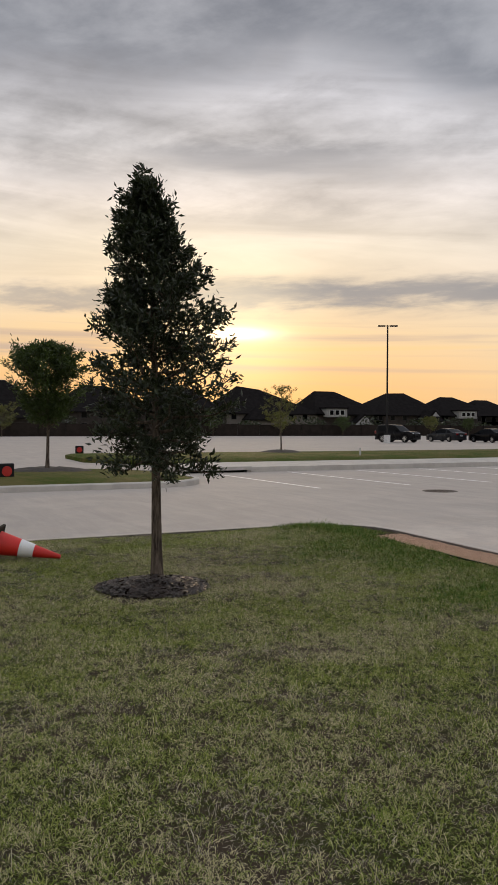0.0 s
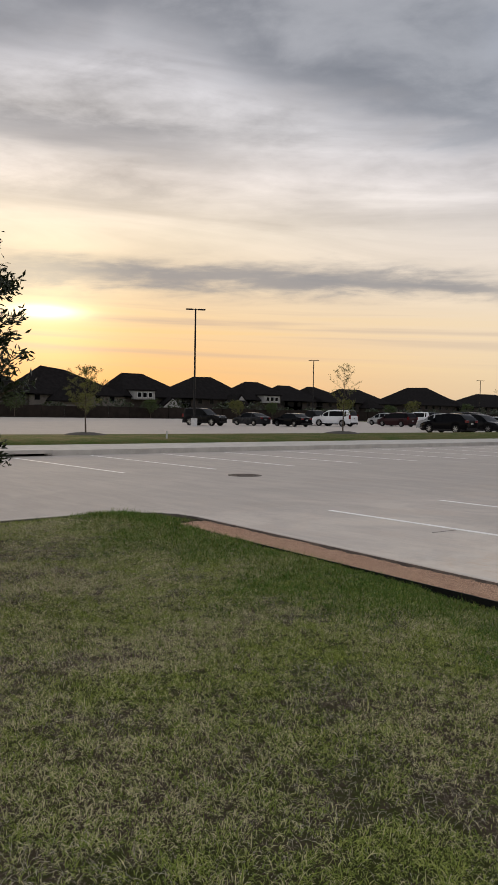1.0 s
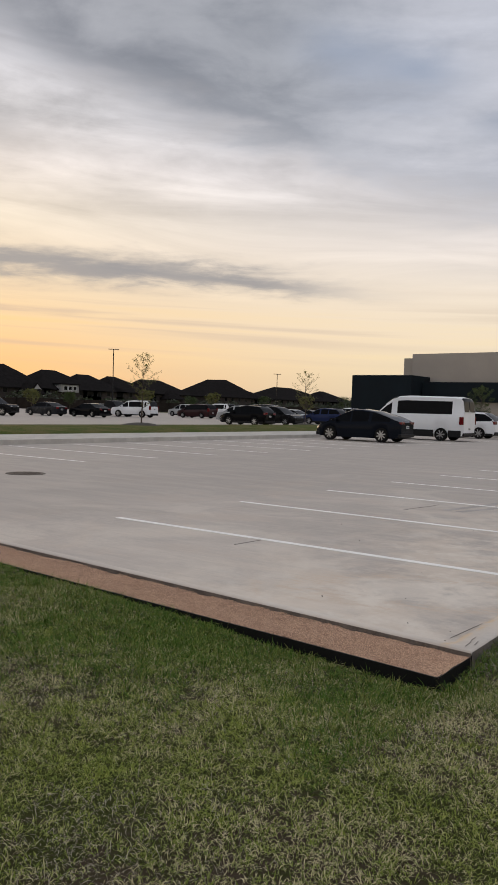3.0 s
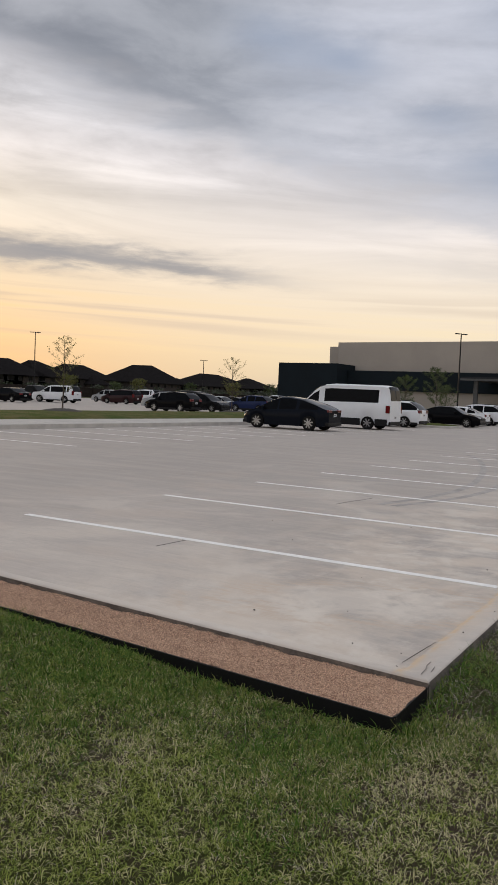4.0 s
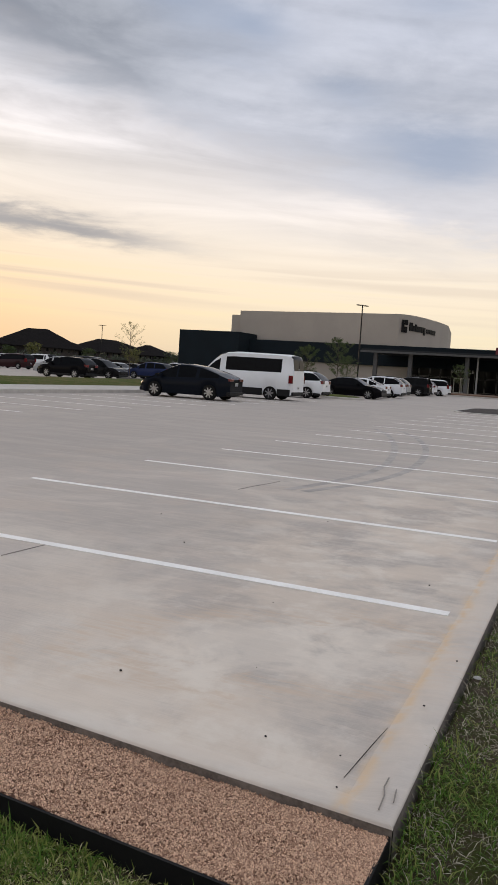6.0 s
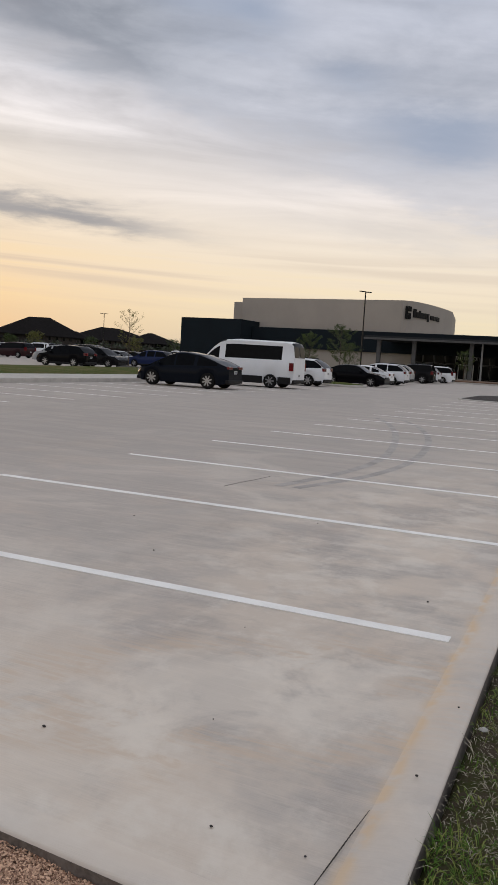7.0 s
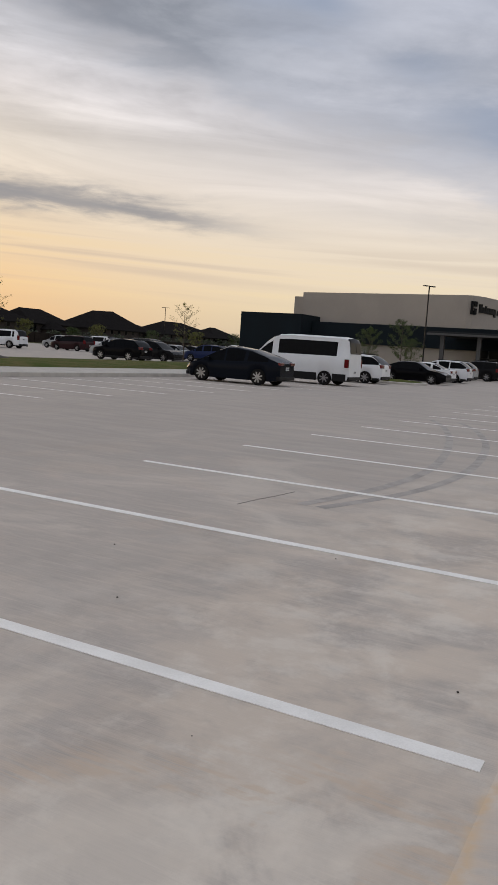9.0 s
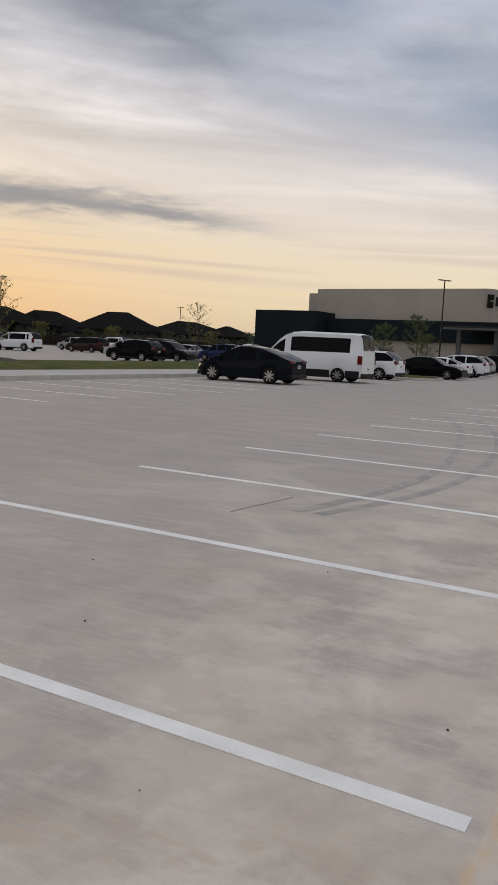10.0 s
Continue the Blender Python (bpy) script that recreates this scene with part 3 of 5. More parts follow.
def vehicle(name, label, category, colour, spec, at, group="parked cars"):
    """A road vehicle facing +x, lofted from stations along its length. spec: length, width, belt and roof lines as (x, z), and trim."""
    top = empty(name, label, category, group)
    L, W = spec["length"], spec["width"]
    belt, roof, cab0, cab1 = spec["belt"], spec["roof"], spec["cowl"], spec["tail"]
    wr, axles, clear = spec.get("wheel", 0.34), spec["axles"], spec.get("clear", 0.19)
    xs = sorted(set(np.round(np.concatenate([np.linspace(-L / 2, L / 2, 29), [p[0] for p in belt], [p[0] for p in roof], [a + d for a in axles for d in (-wr - .06, -wr * .7, 0, wr * .7, wr + .06)], [cab0, cab1]]), 3)))
    xs = [x for x in xs if -L / 2 <= x <= L / 2]
    rows = []
    for x in xs:
        e = min(1.0, (L / 2 - abs(x)) / 0.55)
        w = W / 2 * (spec.get("nose", 0.80) + (1 - spec.get("nose", 0.80)) * math.sin(e * math.pi / 2))
        zb = lerp(belt, x)
        zr = max(lerp(roof, x), zb + 0.012)
        lo = clear + 0.10 * (1 - min(1.0, (L / 2 - abs(x)) / 0.35))
        arch = lo
        for a in axles:
            d = abs(x - a)
            if d < wr + 0.06:
                arch = max(arch, wr + math.sqrt(max((wr + 0.06) ** 2 - d * d, 0)) * 0.98)
        arch = min(arch, zb - 0.12)
        rise = zr - zb
        tum = spec.get("tumble", 0.20) * min(1.0, rise / 0.5)
        wt, gt = w - tum, spec.get("glass_top", 0.84)
        rows.append([(0, lo), (w * 0.80, lo), (w * 0.95, arch), (w, arch + (zb - arch) * 0.45), (w * 0.99, zb - 0.06), (w * 0.955, zb),
                     (w * 0.955 + (wt - w * 0.955) * gt, zb + rise * gt), (w * 0.955 + (wt - w * 0.955) * 0.92, zb + rise * 0.92), (wt * 0.90, zb + rise * 0.975), (wt * 0.5, zr), (0, zr + 0.012)])
    groups = {"body": [], "window": [], "windscreen": [], "rear_window": [], "underside": []}
    verts = []
    n = len(rows[0])
    for x, r in zip(xs, rows):
        verts += [(x, y, z) for y, z in r] + [(x, -y, z) for y, z in r]
    pillars = spec.get("pillars", ())
    for i in range(len(xs) - 1):
        xm = (xs[i] + xs[i + 1]) / 2
        rise = (lerp(roof, xm) - lerp(belt, xm))
        slope = (lerp(roof, xs[i + 1]) - lerp(roof, xs[i])) / (xs[i + 1] - xs[i])
        for side in (0, 1):
            for j in range(n - 1):
                a, b = (2 * i + side) * n + j, (2 * i + 2 + side) * n + j
                f = (a, a + 1, b + 1, b)
                key = "body"
                if j == 0:
                    key = "underside"
                elif j == 5 and rise > 0.14 and cab1 + 0.10 < xm < cab0 - 0.18 and not any(abs(xm - p) < spec.get("pillar", 0.05) for p in pillars) and spec.get("glass0", -99) < xm < spec.get("glass1", 99):
                    key = "window"
                elif j >= 7 and slope < -0.33 and xm > 0 and rise > 0.05 and xm < cab0:
                    key = "windscreen"
                elif j >= 7 and slope > spec.get("rear_slope", 0.25) and xm < 0 and rise > 0.05 and xm > cab1:
                    key = "rear_window"
                groups[key].append(f if side == 0 else f[::-1])
    ends = [[n * 2 * k + j for j in range(n)] + [n * 2 * k + n + j for j in range(n - 1, -1, -1)] for k in (0, len(xs) - 1)]
    groups["body"] += [tuple(ends[0]), tuple(ends[1][::-1])]
    mats = {"body": colour, "window": GLASS, "windscreen": GLASS, "rear_window": GLASS, "underside": TRIM}
    for key, faces in groups.items():
        if not faces:
            continue
        bm = bmesh.new()
        bv = [bm.verts.new(v) for v in verts]
        for f in faces:
            try:
                bm.faces.new([bv[k] for k in f])
            except ValueError:
                pass
        bmesh.ops.remove_doubles(bm, verts=bm.verts, dist=0.0005)
        bmesh.ops.delete(bm, geom=[v for v in bm.verts if not v.link_faces], context="VERTS")
        if key == "window":
            todo = set(bm.faces)
            while todo:
                seed = [todo.pop()]
                piece = set(seed)
                while seed:
                    for e in seed.pop().edges:
                        for f in e.link_faces:
                            if f in todo:
                                todo.discard(f)
                                piece.add(f)
                                seed.append(f)
                one = bmesh.new()
                seen = {}
                for v in {v for f in piece for v in f.verts}:
                    seen[v] = one.verts.new(v.co)
                for f in piece:
                    one.faces.new([seen[v] for v in f.verts])
                part("window", one, GLASS, top, smooth=True)
            bm.free()
            continue
        part(key, bm, mats[key], top, smooth=True)
    for a in axles:
        for s in (-1, 1):
            y = s * (W / 2 - 0.115)
            bm = disc(bmesh.new(), (a, y, wr), wr, 0.21, 28, "Y")
            bmesh.ops.bevel(bm, geom=[e for e in bm.edges if abs(e.verts[0].co.y - e.verts[1].co.y) < 1e-4], offset=0.03, segments=2, affect="EDGES")
            tyre = part("tyre", bm, RUBBER, top, smooth=True)
            bm = disc(bmesh.new(), (a, y + s * 0.102, wr), wr * 0.70, 0.012, 24, "Y")
            part("wheel_disc", bm, TRIM, tyre)
            bm = bmesh.new()
            for i in range(spec.get("spokes", 7)):
                t = 2 * math.pi * i / spec.get("spokes", 7) + 0.3
                m = Matrix.Translation((a, y + s * 0.112, wr)) @ Matrix.Rotation(t, 4, "Y") @ Matrix.Translation((0, 0, wr * 0.34))
                bmesh.ops.create_cube(bm, size=1, matrix=m @ Matrix.Diagonal((wr * 0.17, 0.016, wr * 0.66, 1)))
            disc(bm, (a, y + s * 0.112, wr), wr * 0.15, 0.02, 12, "Y")
            part("rim", bm, RIM, tyre)
    # lamps, mirrors, plate
    hz, tz = spec.get("lamp_z", 0.66), spec.get("tail_z", 0.86)
    for s in (-1, 1):
        bm = boxes(((L / 2 - 0.34, s * (W / 2 - 0.36) - 0.13, hz - 0.05), (L / 2 - 0.045, s * (W / 2 - 0.36) + 0.13, hz + 0.06)), bevel=0.02)
        part("headlight", bm, LAMP, top)
        th, tw = spec.get("tail_h", 0.09), spec.get("tail_w", 0.17)
        bm = boxes(((-L / 2 + spec.get("tail_in", 0.0) - 0.012, s * (W / 2 - spec.get("tail_y", 0.33)) - tw, tz - th), (-L / 2 + spec.get("tail_in", 0.0) + 0.22, s * (W / 2 - spec.get("tail_y", 0.33)) + tw, tz + th)), bevel=0.02)
        part("tail_light", bm, TAIL, top)
        mz = lerp(belt, cab0 - 0.45) + 0.08
        y0 = s * (W / 2 + 0.085)
        bm = boxes(((cab0 - 0.55, y0 - 0.10, mz - 0.07), (cab0 - 0.40, y0 + 0.10, mz + 0.08)), bevel=0.03)
        part("mirror", bm, spec.get("mirror", colour), top)
        if spec.get("cladding"):
            bm = boxes(((axles[0] + wr + 0.07, s * (W / 2 - 0.03) - 0.045, clear - 0.02), (axles[1] - wr - 0.07, s * (W / 2 - 0.03) + 0.045, clear + spec["cladding"])), bevel=0.015)
            part("sill", bm, TRIM, top)
            bm = boxes(((-L / 2 + 0.10, s * (W / 2 - 0.03) - 0.045, clear), (axles[0] - wr - 0.08, s * (W / 2 - 0.03) + 0.045, clear + spec["cladding"])), bevel=0.015)
            part("rear_sill", bm, TRIM, top)
        if spec.get("rack"):
            bm = tube(bmesh.new(), [(spec["rack"][0], s * (W / 2 - 0.32), spec["rack"][2]), (spec["rack"][1], s * (W / 2 - 0.32), spec["rack"][2])], (0.02, 0.02), 6)
            part("roof_rail", bm, TRIM, top)
    for y0, y1 in spec.get("rear_glass", ()):
        bm = bmesh.new()
        v = [bm.verts.new(p) for p in ((-3.0, y0, 1.62), (-3.0, y1, 1.62), (-2.92, y1, 2.18), (-2.92, y0, 2.18), (-2.9, y0, 1.62), (-2.9, y1, 1.62), (-2.80, y1, 2.18), (-2.80, y0, 2.18))]
        for f in ((0, 1, 2, 3), (7, 6, 5, 4), (0, 4, 5, 1), (1, 5, 6, 2), (2, 6, 7, 3), (3, 7, 4, 0)):
            bm.faces.new([v[i] for i in f])
        part("rear_window", bm, GLASS, top)
    pz = spec.get("plate_z", 0.70)
    plate = part("number_plate", boxes(((-L / 2 - 0.016, -0.15, pz - 0.07), (-L / 2 + 0.03, 0.15, pz + 0.07))), PLATE, top)
    part("plate_bar", boxes(((-L / 2 - 0.020, -0.11, pz - 0.03), (-L / 2 - 0.012, 0.11, pz + 0.03))), PLATE_BAR, plate)
    bm = boxes(((-L / 2 - 0.03, -W / 2 * 0.80, clear + 0.08), (-L / 2 + 0.25, W / 2 * 0.80, clear + 0.24)), bevel=0.03)
    part("rear_bumper", bm, spec.get("bumper", TRIM), top)
    bm = boxes(((L / 2 - 0.25, -W / 2 * 0.78, clear + 0.04), (L / 2 + 0.02, W / 2 * 0.78, clear + 0.20)), bevel=0.03)
    part("front_bumper", bm, spec.get("bumper", TRIM), top)
    part("grille", boxes(((L / 2 - 0.10, -0.42, hz - 0.16), (L / 2 + 0.012, 0.42, hz + 0.02)), bevel=0.02), TRIM, top)
    top.matrix_basis = at
    return top


COUPE_EV = dict(nose=0.72, tail_y=0.42, length=4.75, width=1.92, cowl=1.55, tail=-2.15, axles=(-1.42, 1.47), wheel=0.36, clear=0.20, tumble=0.26, spokes=8, tail_z=0.98, tail_h=0.06, tail_w=0.2, plate_z=0.78,
                belt=[(-2.375, 0.98), (-2.2, 1.05), (-1.2, 1.02), (0.6, 0.96), (1.5, 0.94), (2.1, 0.80), (2.375, 0.62)],
                roof=[(-2.375, 0.98), (-2.2, 1.07), (-1.7, 1.28), (-0.9, 1.52), (-0.2, 1.61), (0.25, 1.60), (0.7, 1.45), (1.55, 0.97), (2.375, 0.62)], pillars=(0.30, -0.75), rear_slope=0.2)
SEDAN = dict(length=4.7, width=1.82, cowl=1.15, tail=-1.85, axles=(-1.35, 1.42), wheel=0.325, clear=0.17, tumble=0.26, tail_z=0.84,
             belt=[(-2.35, 0.92), (-2.2, 0.99), (-1.6, 0.98), (0.9, 0.92), (1.2, 0.92), (2.0, 0.80), (2.35, 0.60)],
             roof=[(-2.35, 0.92), (-1.85, 1.02), (-1.0, 1.38), (-0.5, 1.44), (0.2, 1.43), (0.5, 1.34), (1.15, 0.95), (2.35, 0.60)], pillars=(0.0, -0.95))
CROSSOVER = dict(length=4.6, width=1.87, cowl=1.30, tail=-2.25, axles=(-1.32, 1.38), wheel=0.36, clear=0.21, tumble=0.24, cladding=0.14, tail_z=1.02, tail_h=0.10, tail_w=0.2, plate_z=0.80,
                 belt=[(-2.3, 1.02), (-2.1, 1.12), (0.6, 1.02), (1.3, 1.00), (2.0, 0.90), (2.3, 0.66)],
                 roof=[(-2.3, 1.02), (-2.25, 1.12), (-1.85, 1.48), (-1.6, 1.62), (-0.4, 1.68), (0.2, 1.64), (0.55, 1.53), (1.3, 1.03), (2.3, 0.66)], pillars=(0.1, -0.85), rack=(-1.4, 0.1, 1.70))
BIG_SUV = dict(glass0=-2.05, glass_top=0.80, length=5.25, width=2.02, cowl=1.45, tail=-2.58, axles=(-1.55, 1.55), wheel=0.40, clear=0.25, tumble=0.17, cladding=0.10, tail_z=1.12, tail_h=0.24, tail_w=0.07, tail_y=0.16, plate_z=0.95,
               belt=[(-2.625, 1.05), (-2.5, 1.20), (0.8, 1.15), (1.45, 1.14), (2.35, 1.06), (2.625, 0.80)],
               roof=[(-2.625, 1.05), (-2.58, 1.25), (-2.35, 1.80), (-2.2, 1.88), (-0.4, 1.91), (0.3, 1.87), (0.6, 1.78), (1.45, 1.17), (2.625, 0.80)], pillars=(0.2, -0.9, -1.75), rack=(-2.0, 0.1, 1.93), lamp_z=0.85)
BOXY_SUV = dict(length=4.55, width=1.85, cowl=0.95, tail=-2.2, axles=(-1.30, 1.40), wheel=0.40, clear=0.28, tumble=0.13, cladding=0.12, tail_z=1.05, tail_h=0.16, tail_w=0.07, tail_y=0.14, plate_z=0.85,
                belt=[(-2.275, 1.02), (-2.15, 1.15), (0.5, 1.10), (0.95, 1.12), (1.95, 1.08), (2.275, 0.85)],
                roof=[(-2.275, 1.02), (-2.2, 1.20), (-2.05, 1.74), (-1.9, 1.80), (-0.3, 1.82), (0.2, 1.74), (0.95, 1.14), (2.275, 0.85)], pillars=(0.0, -0.9), rack=(-1.8, 0.1, 1.90), lamp_z=0.88)
MINIVAN = dict(length=5.1, width=1.98, cowl=1.75, tail=-2.5, axles=(-1.5, 1.5), wheel=0.35, clear=0.19, tumble=0.2, tail_z=1.05, tail_h=0.2, tail_w=0.09, tail_y=0.18,
               belt=[(-2.55, 1.0), (-2.4, 1.1), (0.9, 1.0), (1.75, 0.98), (2.3, 0.85), (2.55, 0.62)],
               roof=[(-2.55, 1.0), (-2.5, 1.15), (-2.25, 1.62), (-2.0, 1.72), (-0.3, 1.75), (0.4, 1.68), (0.8, 1.55), (1.75, 1.0), (2.55, 0.62)], pillars=(0.2, -0.9))
PICKUP = dict(length=5.3, width=1.95, cowl=1.3, tail=-0.75, axles=(-1.75, 1.6), wheel=0.40, clear=0.28, tumble=0.16, tail_z=1.0, tail_h=0.2, tail_w=0.08, tail_y=0.14,
              belt=[(-2.65, 1.12), (-0.8, 1.14), (0.7, 1.10), (1.3, 1.12), (2.35, 1.05), (2.65, 0.8)],
              roof=[(-2.65, 1.12), (-0.85, 1.14), (-0.70, 1.7), (-0.5, 1.8), (0.2, 1.82), (0.5, 1.75), (1.3, 1.14), (2.65, 0.8)], pillars=(0.2,), lamp_z=0.88)
PASSENGER_VAN = dict(length=5.98, width=2.06, cowl=2.45, tail=-2.97, axles=(-1.75, 1.95), wheel=0.36, clear=0.24, tumble=0.16, cladding=0.36, glass0=-2.35, glass1=2.15, rear_slope=0.25,
                     belt=[(-2.99, 1.42), (-2.9, 1.48), (1.0, 1.46), (1.5, 1.36), (2.0, 1.20), (2.45, 1.10), (2.85, 0.98), (2.99, 0.65)],
                     roof=[(-2.99, 1.47), (-2.97, 1.70), (-2.90, 2.26), (-2.80, 2.38), (-2.5, 2.44), (0.4, 2.47), (0.9, 2.43), (1.25, 2.31), (1.6, 2.06), (2.45, 1.16), (2.85, 1.0), (2.99, 0.65)],
                     pillars=(1.05,), pillar=0.11, glass_top=0.73, tail_z=1.14, tail_h=0.21, tail_w=0.045, tail_y=0.10, lamp_z=0.85, mirror=TRIM, rear_glass=((-0.74, -0.06), (0.06, 0.74)))
WHITE, PEARL = paint("white_paint", (0.72, 0.73, 0.75)), paint("pearl_white_paint", (0.66, 0.67, 0.70))
BLACK, NAVY = paint("black_paint", (0.003, 0.003, 0.004), 0.14, 0.0, 0.0, 0.07), paint("dark_navy_paint", (0.006, 0.008, 0.013), 0.12, 0.0, 0.0, 0.07)
GREY, SILVER = paint("grey_paint", (0.020, 0.021, 0.024), 0.25, 0.0, 0.0, 0.15), paint("silver_paint", (0.34, 0.35, 0.36))
MAROON, BLUE = paint("maroon_paint", (0.022, 0.004, 0.006)), paint("blue_paint", (0.007, 0.016, 0.065))
CHARCOAL = paint("charcoal_paint", (0.006, 0.006, 0.007), 0.25, 0.0, 0.0, 0.12)


def parked():
    near, row, far = "cars in the open bays", "cars in the row before the building", "cars of the far car park"
    vehicle("car", "dark navy electric crossover coupe parked in a bay", "car", NAVY, COUPE_EV, pose(-17.2, 31.2, 0, 0, 0, 180), near)
    vehicle("passenger_van", "white high-roof passenger van with black windows", "van", WHITE, PASSENGER_VAN, pose(-17.1, 37.6, 0, 0, 0, 180), near)
    vehicle("car", "white crossover with black cladding parked beside the van", "car", WHITE, CROSSOVER, pose(-17.1, 44.6, 0, 0, 0, 180), near)
    for x, y, turn, kind, colour, words in ((-15.4, 52.3, 0, SEDAN, BLACK, "black low saloon car parked beyond the planted island"), (-16.1, 56.4, 180, SEDAN, WHITE, "white hatchback parked in a row of cars"),
                                            (-15.9, 60.9, 180, CROSSOVER, PEARL, "pearl white crossover parked in a row of cars"), (-17.0, 68.0, 180, CROSSOVER, SILVER, "silver crossover parked in a row of cars"),
                                            (-16.4, 74.9, 180, BOXY_SUV, CHARCOAL, "dark boxy sport utility parked in a row"), (-16.7, 79.2, 180, CROSSOVER, WHITE, "white crossover parked in a row of cars"),
                                            (-16.3, 83.8, 180, MINIVAN, WHITE, "white minivan at the end of a row")):
        vehicle("car", words, "car", colour, kind, pose(x, y, 0, 0, 0, turn), row)
    for x, y, turn, kind, colour, words in ((-63.5, 43.0, 20, BOXY_SUV, CHARCOAL, "dark boxy sport utility with roof rack beside a lamp post"), (-64.9, 50.45, 183, SEDAN, GREY, "grey saloon car with silver wheels"),
                                            (-60.4, 52.4, 180, SEDAN, BLACK, "black saloon car parked beside a white one"), (-62.0, 60.7, 193, BIG_SUV, WHITE, "large white sport utility with roof rails"),
                                            (-66.0, 61.5, 0, PICKUP, CHARCOAL, "dark pickup truck behind a white sport utility"), (-38.2, 50.0, 180, CROSSOVER, BLACK, "black crossover with bright wheels beside grass"),
                                            (-38.6, 55.2, 0, CROSSOVER, CHARCOAL, "dark crossover facing the grass strip"), (-39.5, 65.1, 180, CROSSOVER, BLUE, "bright blue hatchback with dark glass"),
                                            (-61.0, 70.6, 180, MINIVAN, MAROON, "maroon minivan parked across the lane"), (-69.0, 77.5, 180, CROSSOVER, SILVER, "silver crossover far across the car park"),
                                            (-68.6, 84.5, 180, BIG_SUV, WHITE, "white sport utility far across the car park"), (-44.8, 57.6, 180, CROSSOVER, SILVER, "silver crossover behind a black one"),
                                            (-45.0, 67.9, 0, SEDAN, SILVER, "silver saloon car in the far rows"), (-47.6, 74.4, 180, SEDAN, CHARCOAL, "charcoal saloon car in the far rows"),
                                            (-46.0, 63.0, 0, SEDAN, PEARL, "white saloon car in the far rows"), (-44.5, 79.5, 180, PICKUP, WHITE, "white pickup truck in the far rows"), (-74.0, 66.5, 0, SEDAN, CHARCOAL, "dark saloon car in the far rows"),
                                            (-50.0, 84.0, 180, CROSSOVER, GREY, "grey crossover in the far rows"), (-55.5, 78.0, 180, CROSSOVER, BLACK, "black crossover in the far rows"), (-49.5, 70.0, 0, BIG_SUV, GREY, "grey sport utility in the far rows")):
        vehicle("car", words, "car", colour, kind, pose(x, y, 0, 0, 0, turn), far)


# ---------------------------------------------------------------- lamp posts
def lamp_post(x, y, h=11.6, heads=2):
    top = empty("lamp_post", "tall black lamp post on a concrete base", "lamp post", "lamp posts of the car park")
    bm = disc(bmesh.new(), (0, 0, 0.4), 0.32, 0.8, 20)
    part("base", bm, mat("base_white", (0.62, 0.62, 0.62), rough=0.7), top, "pale concrete base", smooth=True)
    part("pole", tube(bmesh.new(), [(0, 0, 0.8), (0, 0, h)], (0.10, 0.075), 8), BLACK_METAL, top)
    for s in (-1, 1):
        part("arm", boxes(((min(0, s * 0.3), -0.03, h - 0.12), (max(0, s * 0.3), 0.03, h - 0.05))), BLACK_METAL, top)
        bm = boxes(((min(s * 0.25, s * 0.95), -0.18, h - 0.14), (max(s * 0.25, s * 0.95), 0.18, h - 0.03)), bevel=0.02)
        part("lamp_head", bm, BLACK_METAL, top)
    top.matrix_basis = pose(x, y, 0, 0, 0, 62)
    return top


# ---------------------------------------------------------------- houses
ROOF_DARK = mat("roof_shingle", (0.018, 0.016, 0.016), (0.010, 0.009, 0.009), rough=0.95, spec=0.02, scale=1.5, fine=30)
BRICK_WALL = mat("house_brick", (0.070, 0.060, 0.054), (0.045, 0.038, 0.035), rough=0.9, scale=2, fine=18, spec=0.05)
STUCCO = mat("house_pale", (0.36, 0.35, 0.34), (0.30, 0.29, 0.28), rough=0.9, scale=1, fine=20)
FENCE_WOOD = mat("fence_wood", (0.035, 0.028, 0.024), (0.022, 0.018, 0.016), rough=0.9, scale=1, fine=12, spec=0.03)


def gable(bm, x0, x1, y0, y1, z0, z1):
    """A gabled block whose ridge runs along x; the gable looks to +x."""
    ym = (y0 + y1) / 2
    a = [bm.verts.new(p) for p in ((x0, y0, z0), (x0, y1, z0), (x0, ym, z1))]
    b = [bm.verts.new(p) for p in ((x1, y0, z0), (x1, y1, z0), (x1, ym, z1))]
    bm.faces.new(a)
    bm.faces.new(b[::-1])
    for i in range(3):
        bm.faces.new((a[i], a[(i + 1) % 3], b[(i + 1) % 3], b[i]))
    return bm


def hip_roof(x0, x1, y0, y1, z0, r0, r1, z1, bow=0.0):
    """A hipped roof with its ridge along y from r0 to r1, and a soffit of its own thickness."""
    bm = bmesh.new()
    xm = (x0 + x1) / 2
    lo = [bm.verts.new(p) for p in ((x0, y0, z0), (x1, y0, z0), (x1, y1, z0), (x0, y1, z0))]
    un = [bm.verts.new(p) for p in ((x0, y0, z0 - 0.22), (x1, y0, z0 - 0.22), (x1, y1, z0 - 0.22), (x0, y1, z0 - 0.22))]
    a, b = bm.verts.new((xm, r0, z1)), bm.verts.new((xm, r1, z1 + bow))
    for f in ((lo[0], lo[1], a), (lo[1], lo[2], b, a), (lo[2], lo[3], b), (lo[3], lo[0], a, b), tuple(un[::-1])):
        bm.faces.new(f)
    for i in range(4):
        bm.faces.new((un[i], un[(i + 1) % 4], lo[(i + 1) % 4], lo[i]))
    return bm


